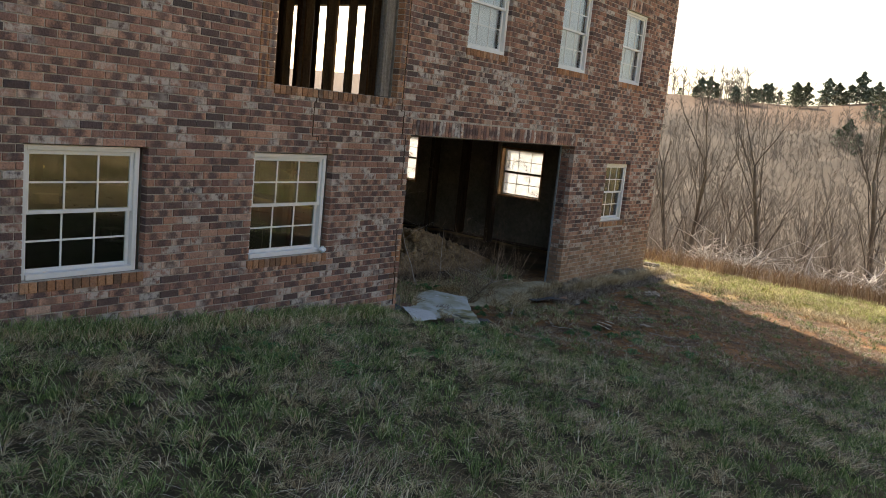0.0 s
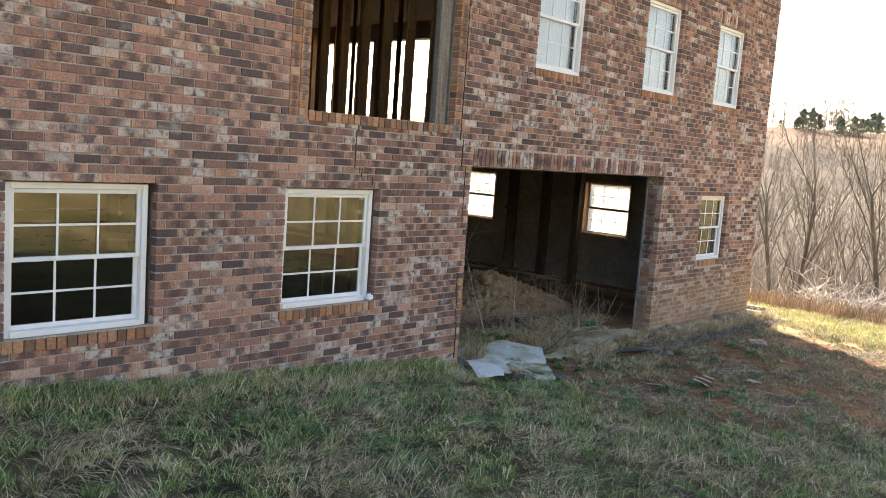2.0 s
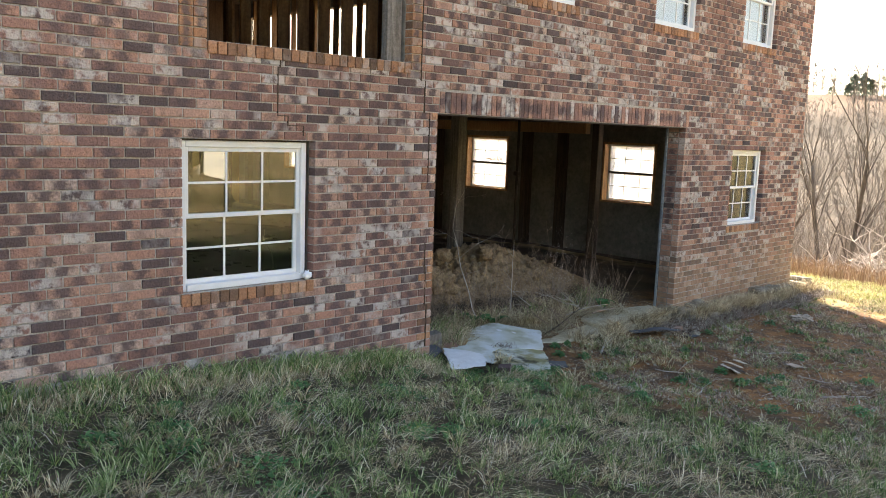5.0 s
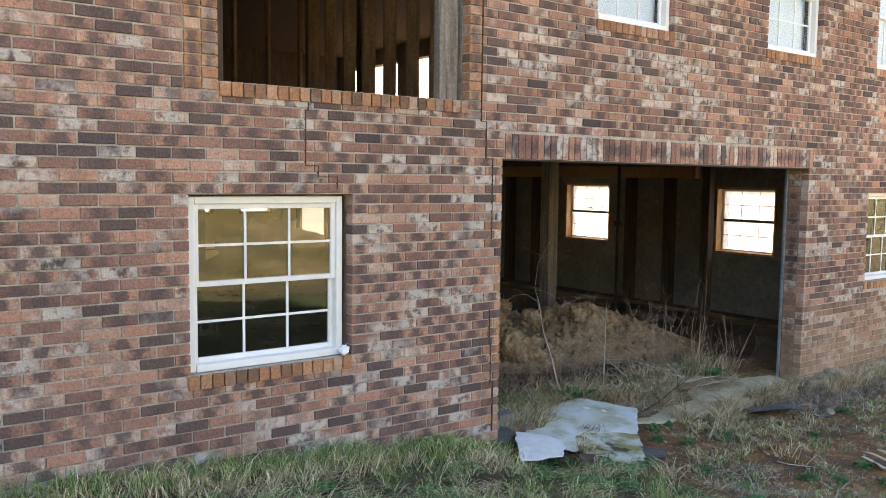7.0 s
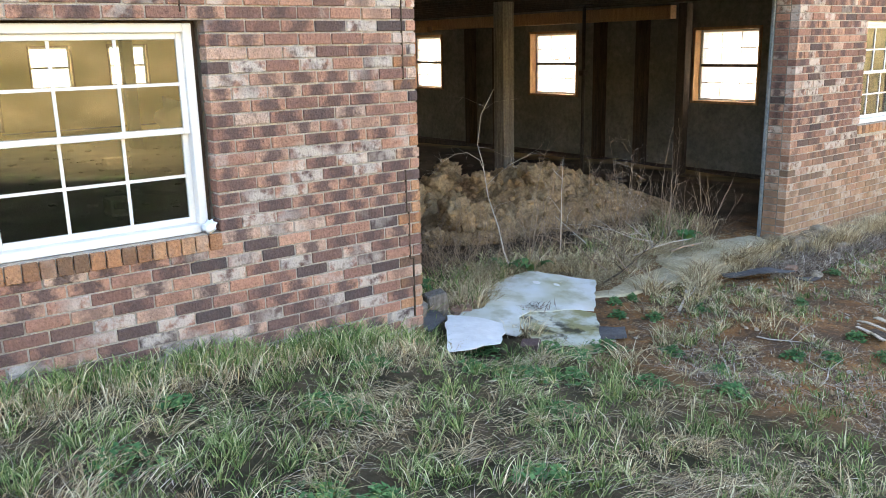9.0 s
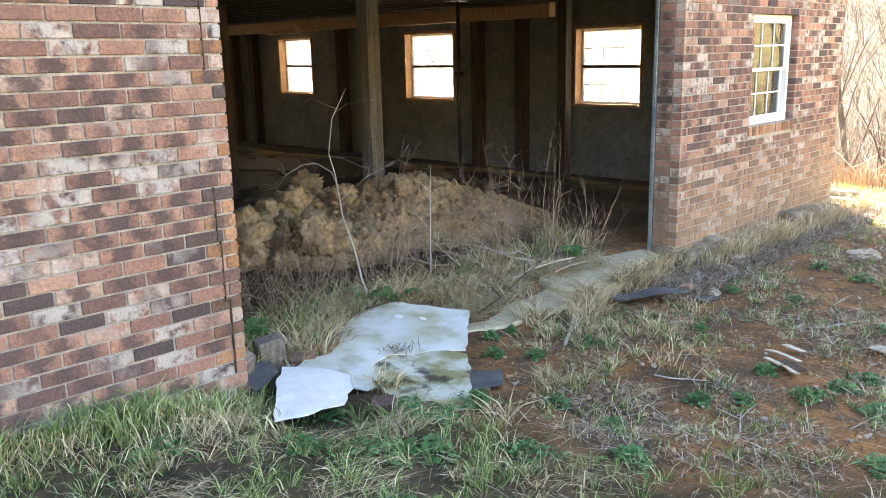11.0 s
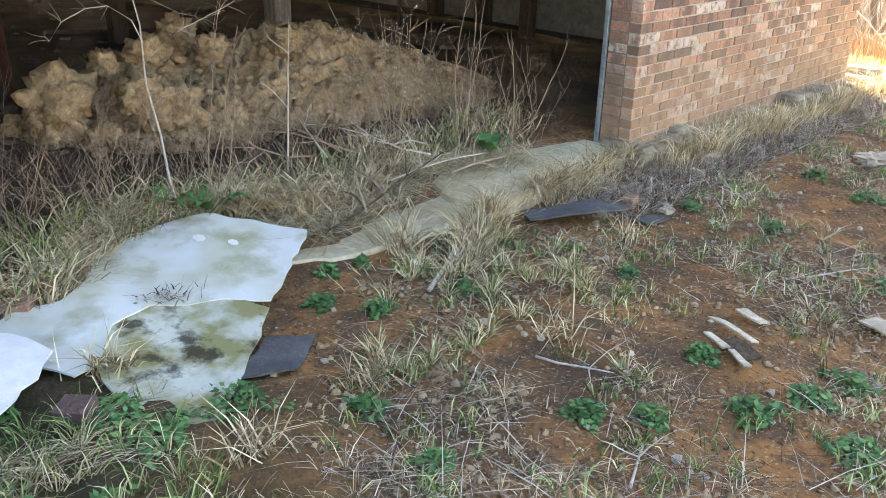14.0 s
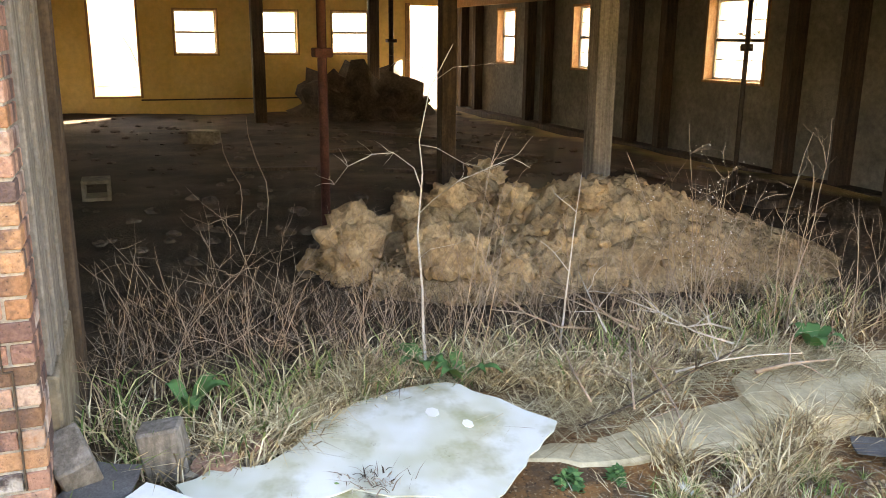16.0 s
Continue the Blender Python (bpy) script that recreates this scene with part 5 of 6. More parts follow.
for k, (x, y) in enumerate(((0.33, 2.42), (0.22, 2.62), (0.1, 2.2), (0.32, 0.62), (0.9, 1.3), (1.15, 2.1), (0.75, 3.2), (0.45, 2.25), (1.05, 0.75))):
    g = np.random.default_rng(60 + k)
    n = 130 if k < 3 else 70
    xs, ys = x + g.normal(0, 0.05, n), y + g.normal(0, 0.05, n)
    blades("straw_tuft", xs, ys, ground_z(xs, ys), 0.2 if k < 3 else 0.14, 0.006, 1.3, MAT_STRAW, "tuft of long pale dry grass", "grass tuft", 0.15, 70 + k)
# tufts between the sheet, the slab and the clay
g = np.random.default_rng(555)
cx, cy = g.uniform(0.0, 1.0, 48), g.uniform(1.35, 2.75, 48)
free = (cy > 1.98 - 0.9 * cx) & ~((cx < 0.12) & (cy > 1.9)) & ~((cx < 0.75) & (cy < 1.4))
for name, mat, tall, lot, words in (("edge_tussocks", MAT_STRAW, 0.11, 44, "pale dry tussocks between the sheet and the slab"), ("edge_sprouts", MAT_GREEN, 0.085, 34, "fresh green tussocks between the sheet and the slab")):
    xs, ys = np.repeat(cx[free], lot), np.repeat(cy[free], lot)
    out = g.uniform(0, 6.28, len(xs))
    xs, ys = xs + 0.02 * np.cos(out), ys + 0.02 * np.sin(out)
    blades(name, xs, ys, ground_z(xs, ys), tall, 0.004, 1.1, mat, words, flat=0.25, seed=556, aim=out)
# drooping tufts over the slab's edge, straw matted over its back, a dead sprig on the sheet
for k, (x, y, n) in enumerate(((0.13, 2.80, 170), (0.1, 3.22, 120), (0.1, 3.36, 130), (0.08, 3.52, 130), (0.07, 3.68, 120), (0.07, 3.86, 130), (0.05, 4.05, 120), (0.06, 4.2, 110))):
    g = np.random.default_rng(160 + k)
    xs, ys = x + g.normal(0, 0.035, n), y + g.normal(0, 0.05, n)
    blades("straw_tuft", xs, ys, np.full(n, -0.10), 0.17, 0.006, 1.4, MAT_STRAW, "drooping tuft of pale dry grass over the slab edge", "grass tuft", 0.45, 170 + k)
g = np.random.default_rng(177)
n = 3600
ys = g.uniform(1.75, 3.6, n)
xs = -0.50 + 0.1 * np.sin(4 * ys) + np.abs(g.normal(0, 0.16, n)) - 0.1
blades("slab_litter", xs, ys, np.where(ys > 2.85, -0.08, -0.13), 0.2, 0.005, 1.8, MAT_STRAW, "pale straw matted over the back of the slab", flat=0.85, seed=178)
n = 70
xs, ys = 0.02 + g.normal(0, 0.04, n), 1.02 + g.normal(0, 0.05, n)
blades("dead_sprig", xs, ys, -0.058 - 0.085 * xs, 0.06, 0.006, 1.3, MAT_GREYSTRAW, "small dead sprig lying on the sheet", "grass tuft", 0.5, 179)
# crumbs of clay
g = np.random.default_rng(180)
n = 30000
cx, cy, _ = field(n, 0.15, 5.5, 0.9, 7.6, 181, clay)
n = len(cx)
cr = 0.004 + 0.016 * g.random(n) ** 3
cc = np.stack([cx, cy, ground_z(cx, cy) + 0.3 * cr], 1)
corner = np.array([(1, 0, 0), (0, 1, 0), (-1, 0, 0), (0, -1, 0), (0, 0, 0.9), (0, 0, -0.9)]) 
cv = (cc[:, None] + cr[:, None, None] * corner[None] * g.uniform(0.6, 1.4, (n, 6, 1)) + cr[:, None, None] * g.normal(0, 0.25, (n, 6, 3))).reshape(-1, 3)
cf = (6 * np.arange(n)[:, None, None] + np.array([(0, 1, 4), (1, 2, 4), (2, 3, 4), (3, 0, 4), (1, 0, 5), (2, 1, 5), (3, 2, 5), (0, 3, 5)])[None]).reshape(-1, 3)
tagged(new("clay_crumbs", numpy_mesh("clay_crumbs", cv, cf, MAT_CLAY)), "crumbs of orange clay on the bare ground", "clay crumbs", kind="stuff")
# paler copy of the green blades, with the sun's brightness in its colour
MAT_SUNLIT_GREEN = material("sunlit_blades", strands([(0, (0.20, 0.24, 0.07)), (0.5, (0.42, 0.46, 0.15)), (1, (0.68, 0.66, 0.32))]), 0.75, spec=0.08)
blades("sunlit_grass", *clumped(6000, 10, 0.05, -6, 12, 7.4, 10.6, 41, lambda x, y, g: y > 8.2 - 0.4 * np.clip(x, 0, 4)), 0.10, 0.008, 0.9, MAT_SUNLIT_GREEN, "sunlit green grass past the house corner", seed=15)
blades("sunlit_straw", *clumped(9000, 10, 0.06, -6, 12, 6.6, 11.0, 42, lambda x, y, g: y > 7.9 - 0.35 * np.clip(x, 0, 4)), 0.12, 0.007, 1.1, MAT_STRAW, "sunlit straw past the house corner", flat=0.3, seed=16)
blades("red_grass", *clumped(4500, 9, 0.1, -14, 12, 10.2, 14.5, 43), 0.42, 0.012, 0.4, MAT_REDSTRAW, "reddish dead grass at the edge of the woods", seed=17)


def weed(name, x, y, r, seed, label):
    """A low rosette of small green leaves."""
    g = np.random.default_rng(seed)
    n = int(90 + 900 * r)
    a = g.uniform(0, 6.28, n)
    d = r * np.sqrt(g.random(n)) * (1 + 0.35 * np.sin(3 * a + seed) + 0.25 * np.sin(5 * a + 2 * seed))
    px, py = x + d * np.cos(a), y + d * np.sin(a)
    pz = ground_z(px, py) + (0.008 + 0.065 * g.random(n) ** 1.5) * (1 - 0.6 * d / r)
    b, t = g.uniform(0, 6.28, n), g.uniform(-0.3, 0.7, n)
    L = g.uniform(0.010, 0.022, n)
    u = np.stack([np.cos(b) * np.cos(t), np.sin(b) * np.cos(t), np.sin(t)], 1) * L[:, None]
    w = np.stack([-np.sin(b), np.cos(b), g.uniform(-0.4, 0.4, n)], 1) * (L * 0.55)[:, None]
    c = np.stack([px, py, pz], 1)
    v = np.stack([c - u, c + w, c + u, c - w], 1).reshape(-1, 3)
    f = (4 * np.arange(n)[:, None] + np.arange(4)).reshape(-1, 4)
    t = thing(name, label, "weed", "green weeds on the ground")
    part("leaves", numpy_mesh("leaves", v, f, MAT_WEED), MAT_WEED, t, kind="stuff")


spots = [(0.78, 0.86, 0.12), (0.62, 0.50, 0.11), (0.35, 0.20, 0.12), (0.80, 0.55, 0.13), (1.57, 1.72, 0.07), (1.74, 1.86, 0.07), (1.95, 2.18, 0.09), (2.12, 2.62, 0.09), (2.05, 2.4, 0.08), (1.62, 2.42, 0.06),
         (1.42, 1.16, 0.06), (1.05, 1.2, 0.07), (2.3, 2.2, 0.08), (1.9, 3.6, 0.07), (1.2, 3.9, 0.07), (1.35, 4.8, 0.09), (0.95, 5.0, 0.07), (2.2, 4.4, 0.08), (0.7, 3.9, 0.06), (1.0, 2.8, 0.05), (-0.48, 3.55, 0.09), (-0.62, 3.15, 0.07),
         (1.1, 0.2, 0.14), (1.5, -0.3, 0.12), (0.75, -0.2, 0.1), (1.4, 0.5, 0.13), (0.5, -0.7, 0.12), (1.0, -1.2, 0.14), (2.0, -0.9, 0.12), (1.7, 0.85, 0.1), (2.7, 3.2, 0.08), (2.5, 1.6, 0.08), (0.62, 2.1, 0.05), (0.10, 1.74, 0.05), (0.12, 1.93, 0.035), (0.3, 1.55, 0.06), (0.5, 1.7, 0.06), (3.0, 2.2, 0.1)]
g = random.Random(640)
spots += [(g.uniform(0.5, 3.6), g.uniform(-3.6, 0.3), g.uniform(0.09, 0.2)) for _ in range(15)]
for k, (x, y, r) in enumerate(spots):
    weed("green_weed", x, y, r, 200 + k, "low green leafy weed on the ground")


def broad_leaf(x, y, seed, label):
    g = random.Random(seed)
    t = thing("broad_weed", label, "weed")
    for k in range(6):
        a, L = g.uniform(0, 6.28), g.uniform(0.12, 0.2)
        lp, d = Pile(), Vector((math.cos(a), math.sin(a), 0))
        s = Vector((-d.y, d.x, 0))
        rows = []
        for i in range(6):
            q = i / 5
            c = Vector((x, y, float(ground_z(x, y)))) + d * L * q + Vector((0, 0, 0.14 * math.sin(q * 2.2)))
            hw = 0.035 * math.sin(math.pi * (0.08 + 0.9 * q)) 
            rows += [tuple(c - s * hw), tuple(c + Vector((0, 0, -0.006))), tuple(c + s * hw)]
        lp.add(rows, [(3 * i + j, 3 * i + j + 1, 3 * i + j + 4, 3 * i + j + 3) for i in range(5) for j in (0, 1)])
        part("leaf", lp, MAT_WEED, t, smooth=True)


broad_leaf(-0.68, 1.62, 1, "broad green leaves at the foot of the sapling")
broad_leaf(-0.85, 1.5, 2, "broad green leaves among the straw")
broad_leaf(-0.7, 0.45, 3, "broad green leaves among the straw")
broad_leaf(-0.50, 3.45, 4, "broad green leaves before the threshold slab")


# ---- stems and saplings ----
def bent(p, d, length, n, wander, g, sag=0.0):
    pts, p, d = [Vector(p)], Vector(p), Vector(d).normalized()
    for _ in range(n):
        d = (d + Vector((g.gauss(0, wander), g.gauss(0, wander), g.gauss(0, wander) - sag))).normalized()
        p = p + d * length / n
        pts.append(p)
    return pts


def stalk(name, base, tall, r, seed, label, mat, twigs=6, lean=(0, 0), group="", wander=0.08):
    g = random.Random(seed)
    t = thing(name, label, "dead plant", group)
    main = bent(base, (lean[0], lean[1], 1), tall, 9, wander, g)
    part("stem", Pile().tube(main, [r * (1 - 0.75 * k / 9) for k in range(10)], 6), mat, t, smooth=True)
    if twigs:
        for _ in range(twigs):
            k = g.randint(3, 8)
            a = g.uniform(0, 6.28)
            path = bent(main[k], (math.cos(a), math.sin(a), g.uniform(1.0, 2.4)), tall * g.uniform(0.12, 0.32), 4, 0.16, g)
            part("twig", Pile().tube(path, [r * 0.4, r * 0.35, r * 0.28, r * 0.2, r * 0.12], 4), mat, t)
            for _ in range(2):
                b = g.uniform(0, 6.28)
                q = bent(path[g.randint(1, 3)], (math.cos(b), math.sin(b), 0.6), tall * 0.09, 3, 0.2, g)
                part("twig", Pile().tube(q, [r * 0.22, r * 0.18, r * 0.13, r * 0.08], 3), mat, t)
    return t


sap = thing("sapling", "thin pale leafless sapling growing in the opening", "sapling")
main = [(-0.70, 1.46, -0.25), (-0.74, 1.48, -0.08), (-0.90, 1.51, 0.11), (-1.0, 1.54, 0.3), (-1.16, 1.57, 0.53), (-1.32, 1.65, 0.80), (-1.40, 1.66, 0.95), (-1.42, 1.72, 1.2), (-1.36, 1.82, 1.42)]
part("trunk", Pile().tube(main, [0.0095, 0.0086, 0.0072, 0.006, 0.005, 0.004, 0.003, 0.0024, 0.0015], 7), MAT_PALE, sap, smooth=True)
g = random.Random(8)
SIDE = Vector((0.49, 0.87, 0.0))
for (x, y, z), arc, r in (((-1.27, 1.63, 0.72), ((-0.036, 0.11), (-0.133, 0.18), (-0.24, 0.17), (-0.375, 0.11), (-0.45, 0.02)), 0.0032),
                          ((-1.22, 1.60, 0.62), ((0.06, 0.07), (0.18, 0.17), (0.30, 0.22), (0.45, 0.28)), 0.0032),
                          ((-1.40, 1.66, 0.93), ((0.08, -0.01), (0.22, -0.085), (0.30, -0.10)), 0.002),
                          ((-1.41, 1.76, 1.27), ((-0.05, 0.024), (-0.17, 0.085)), 0.0018), ((-1.41, 1.74, 1.24), ((0.09, 0.07), (0.24, 0.085)), 0.0018),
                          ((-1.09, 1.555, 0.43), ((0.05, 0.05), (0.17, 0.085)), 0.0018)):
    path = [Vector((x, y, z))] + [Vector((x, y, z)) + SIDE * u + Vector((0.03 * math.sin(9 * u), 0, w)) for u, w in arc]
    limb = Pile().tube(path, [r * (1 - 0.65 * k / (len(path) - 1)) for k in range(len(path))], 5)
    way = 1 if arc[-1][0] > 0 else -1
    for q in path[2:]:
        for _ in range(3):
            limb.tube(bent(q, SIDE * way * g.uniform(0.3, 1) + Vector((g.uniform(-0.6, 0.6), 0, g.uniform(-0.5, 0.9))), g.uniform(0.05, 0.15), 4, 0.2, g), [r * 0.4, r * 0.35, r * 0.3, r * 0.24, r * 0.16], 4)
    part("limb", limb, MAT_PALE, sap, smooth=True)

stalk("bare_stalk", (-1.0, 2.28, -0.1), 0.92, 0.007, 21, "bare pale stalk standing before the dirt heap", MAT_PALE, 2, (-0.15, 0.12), wander=0.04)
for k, (x, y, h, ln) in enumerate(((-0.74, 3.42, 1.0, (-0.05, 0.05)), (-0.70, 3.46, 1.1, (-0.08, 0.12)), (-0.76, 3.5, 0.85, (-0.1, 0.18)), (-0.72, 1.58, 0.95, (0.0, 0.05)), (-0.74, 1.64, 1.05, (0.0, -0.03)), (-0.70, 1.68, 0.85, (0.05, 0.1)), (-0.8, 1.7, 0.75, (0.0, 0.15)), (-0.55, 3.75, 0.7, (0, 0.1)), (-0.62, 3.95, 0.65, (0.1, 0.2)))):
    stalk("dry_stalk", (x, y, float(ground_z(x, y)) - 0.03), h * 1.12, 0.0036, 300 + k, "tall dry reddish weed stalk in the opening", MAT_STEM, 4, ln, "dry stalks in the opening", 0.06)
g = random.Random(77)
stems = Pile()
for k in range(520):
    x, y = g.uniform(-1.75, -0.45), g.uniform(0.1, 4.1)
    if x > -0.62 and 0.2 < y < 1.8 or float(mound_z(np.array(x), np.array(y))) > 0.45:
        continue
    a = g.uniform(0, 6.28)
    h = 0.16 + 0.6 * g.random() ** 1.6
    path = bent((x, y, float(ground_z(x, y)) - 0.02 + 0.8 * float(mound_z(np.array(x), np.array(y)))), (0.3 * math.cos(a), 0.3 * math.sin(a), 1), h, 5, 0.12, g, 0.01)
    r = g.uniform(0.001, 0.0023)
    stems.tube(path, [r, r * 0.9, r * 0.8, r * 0.65, r * 0.5, r * 0.3], 4)
    for _ in range(3):
        b = g.uniform(0, 6.28)
        stems.tube(bent(path[g.randint(2, 4)], (math.cos(b), math.sin(b), 1.5), h * 0.25, 3, 0.2, g), [r * 0.6, r * 0.5, r * 0.4, r * 0.25], 3)
solo("dead_stems", stems, MAT_STEM, "tangle of thin dead weed stems in the opening", "dead stems", kind="stuff")
# brambles in the corner by the boarded jamb
bram = Pile()
for k in range(34):
    x, y = g.uniform(-2.0, -0.7), g.uniform(0.12, 1.1)
    a = g.uniform(0, 6.28)
    path = bent((x, y, float(ground_z(x, y)) - 0.02), (math.cos(a), math.sin(a), 1.3), g.uniform(0.4, 0.95), 7, 0.16, g, 0.07)
    bram.tube(path, [0.0022, 0.002, 0.0019, 0.0017, 0.0015, 0.0013, 0.001, 0.0006], 4)
    for _ in range(4):
        b = g.uniform(0, 6.28)
        bram.tube(bent(path[g.randint(2, 6)], (math.cos(b), math.sin(b), 0.2), 0.16, 3, 0.2, g), [0.0013, 0.0011, 0.0009, 0.0006], 3)
solo("brambles", bram, MAT_STEM, "arching dead brambles in the corner of the opening", "brambles", kind="stuff")


def seed_weed(x, y, z, seed):
    """A branching dead weed with tiny white seed heads."""
    g = random.Random(seed)
    t = thing("seed_weed", "dead branching weed with tiny white seed heads", "dead plant")
    st, heads = Pile(), Pile()
    for _ in range(9):
        a = g.uniform(0, 6.28)
        path = bent((x, y, z), (0.28 * math.cos(a), 0.28 * math.sin(a), 1), g.uniform(0.75, 1.15), 7, 0.07, g)
        st.tube(path, [0.003, 0.0028, 0.0025, 0.002, 0.0018, 0.0015, 0.0012, 0.001], 4)
        for _ in range(7):
            b = g.uniform(0, 6.28)
            tw = bent(path[g.randint(3, 7)], (math.cos(b), math.sin(b), 0.6), g.uniform(0.08, 0.2), 3, 0.2, g)
            st.tube(tw, [0.0013, 0.0012, 0.001, 0.0008], 3)
            for q in tw[1:]:
                h = lump(q.x + g.gauss(0, 0.012), q.y + g.gauss(0, 0.012), q.z + g.gauss(0, 0.012), g.uniform(0.002, 0.0036), g.random() * 9, 1, 0.3, 1)
                heads.add(h.v, h.f)
    part("stem_tangle", st, MAT_STEM, t, kind="stuff")
    part("seed_heads", heads, MAT_SEED, t, "tiny white seed heads", kind="stuff")


seed_weed(-0.93, 3.05, -0.08, 5)
for x, y, tall in ((-3.9, 1.25, 0.72), (-4.3, 1.1, 0.55)):
    t = thing("curved_vine", "thin curved pale vine rising from the dirt floor", "vine")
    part("stem", Pile().tube([(x, y, -0.1), (x, y + 0.03, tall * 0.3), (x, y + 0.02, tall * 0.5), (x, y - 0.05, tall * 0.75), (x, y - 0.10, tall), (x, y - 0.11, tall * 1.2)], [0.005, 0.0045, 0.004, 0.0035, 0.003, 0.002], 5), MAT_STEM, t, smooth=True)


def fallen(name, pts, r, mat, label, twigs=3, seed=1):
    g = random.Random(seed)
    t = thing(name, label, "stick")
    pts = [Vector(p) for p in pts]
    part("stem", Pile().tube(pts, [r * (1 - 0.6 * k / (len(pts) - 1)) for k in range(len(pts))], 6), mat, t, smooth=True)
    if twigs:
        for _ in range(twigs):
            p = pts[g.randint(1, len(pts) - 2)]
            part("twig", Pile().tube(bent(p, (g.uniform(-1, 1), g.uniform(-1, 1), 0.3), 0.2, 4, 0.2, g), [r * 0.5, r * 0.4, r * 0.3, r * 0.2, r * 0.1], 4), mat, t)


def on_ground(x, y, lift):
    return (x, y, float(ground_z(x, y)) + lift)


fallen("fallen_stick", [on_ground(0.50, 2.0, 0.015), on_ground(0.40, 2.2, 0.03), on_ground(0.3, 2.36, 0.04), on_ground(0.2, 2.5, 0.06)], 0.012, MAT_PALE, "pale crooked stick lying on the clay", 2)
fallen("fallen_stick", [(-0.2, 1.95, -0.1), (-0.25, 2.25, -0.06), (-0.32, 2.6, 0.02), (-0.42, 2.95, 0.05)], 0.008, MAT_DARKWOOD, "dark thin branch lying over the low slab", 5, 2)
fallen("fallen_stick", [(0.02, 2.3, -0.08), (-0.15, 2.38, -0.06), (-0.4, 2.42, 0.02), (-0.7, 2.4, 0.1)], 0.008, MAT_STEM, "thin grey branch lying over the low slab", 5, 3)
fallen("fallen_stick", [(-0.22, 2.85, 0.012), (-0.24, 3.05, 0.016), (-0.22, 3.3, 0.014)], 0.012, MAT_STEM, "brown root lying on the threshold slab", 2, 4)
for k in range(9):
    x, y = g.uniform(-0.9, -0.1), g.uniform(2.0, 3.2)
    a = g.uniform(0, 6.28)
    p = [on_ground(x + math.cos(a) * 0.18 * i, y + math.sin(a) * 0.18 * i, 0.09 + 0.05 * g.random() + 0.05 * i) for i in range(4)]
    fallen("fallen_stick", p, 0.006, MAT_PALE if k % 2 else MAT_STEM, "thin dead branch leaning over the slab", 4, 20 + k)
for k, (x, y, L, a) in enumerate(((1.2, 1.9, 0.3, 0.4), (1.6, 3.4, 0.4, 1.2), (0.9, 4.2, 0.35, 2.5), (2.2, 2.9, 0.3, 0.1), (1.9, 1.5, 0.25, 2.0), (2.6, 2.4, 0.4, 0.9))):
    fallen("fallen_stick", [on_ground(x + math.cos(a) * L * q, y + math.sin(a) * L * q, 0.012) for q in (0, 0.3, 0.7, 1)], 0.006, MAT_PALE, "thin grey twig lying on the clay", 2, 40 + k)

weed("leaf_litter", -0.02, 0.88, 0.1, 900, "small leafy sprig lying on the pale sheet")
for x, y, r in ((-0.36, 1.36, 0.035), (-0.25, 1.47, 0.028)):
    ring = [(x + r * math.cos(a), y + 0.8 * r * math.sin(a)) for a in (0, 0.9, 1.8, 2.7, 3.6, 4.5, 5.4)]
    sheet("torn_flap", ring, lambda x, y: main_z(x, y) + 0.012, MAT_VINYL, "small white torn flap on the sheet", 0.004, "flap", 0.03, 0.003)

for x, y, r, m, words in ((3.54, -1.82, 0.09, MAT_DARKWOOD, "charred dark scrap lying in the lawn"), (3.42, -1.72, 0.05, MAT_DARKWOOD, "charred dark scrap lying in the lawn"),
                          (0.34, 4.72, 0.085, MAT_RUBBLE, "pale rough stone before the footing"), (0.42, 4.45, 0.05, MAT_RUBBLE, "pale rough stone before the footing"), (0.62, 3.75, 0.045, MAT_RUBBLE, "pale rough stone on the clay"),
                          (1.1, 5.6, 0.12, MAT_RUBBLE, "flat pale stone on the clay")):
    solo("stone" if m is MAT_RUBBLE else "charred_scrap", lump(x, y, float(ground_z(x, y)) + r * 0.3, r, x * 7, 0.35 if r > 0.1 else 0.6, 0.6, 3), m, words, "stone" if m is MAT_RUBBLE else "scrap")

rag = lump(-0.005, -1.365, 0.895, 0.036, 4.4, 0.8, 0.5, 3)
solo("foam_wad", rag, MAT_COVER, "grey-white wad stuck in the window corner", "wad", smooth=True)

# ---- woods, brush and hill ----
def grow(pile, p, d, length, r, depth, g, sides=5):
    path = bent(p, d, length, 4, 0.07, g)
    pile.tube(path, [r, r * 0.88, r * 0.76, r * 0.66, r * 0.55], sides)
    if depth == 0:
        return
    for k in range(g.randint(3, 4)):
        at = path[g.randint(2, 4)]
        a = g.uniform(0, 6.28)
        out = Vector((math.cos(a), math.sin(a), 0)) * g.uniform(0.12, 0.38)
        grow(pile, at, Vector(d).normalized() + out, length * g.uniform(0.5, 0.75), r * 0.5, depth - 1, g, max(3, sides - 1))


def bare_tree(seed, tall, depth=4):
    g = random.Random(seed)
    trunk, crown = Pile(), Pile()
    path = bent((0, 0, -0.5), (g.uniform(-0.1, 0.1), g.uniform(-0.1, 0.1), 1), tall * 0.62, 7, 0.06, g)
    r = tall * 0.0125
    trunk.tube(path, [r * (1.15 - 0.1 * k) for k in range(8)], 7)
    for k in range(2, 8):
        for _ in range(2):
            a = g.uniform(0, 6.28)
            grow(crown, path[k], (math.cos(a), math.sin(a), g.uniform(2.2, 4.6)), tall * g.uniform(0.16, 0.30), r * 0.24, depth - 1, g, 4)
    return trunk, crown


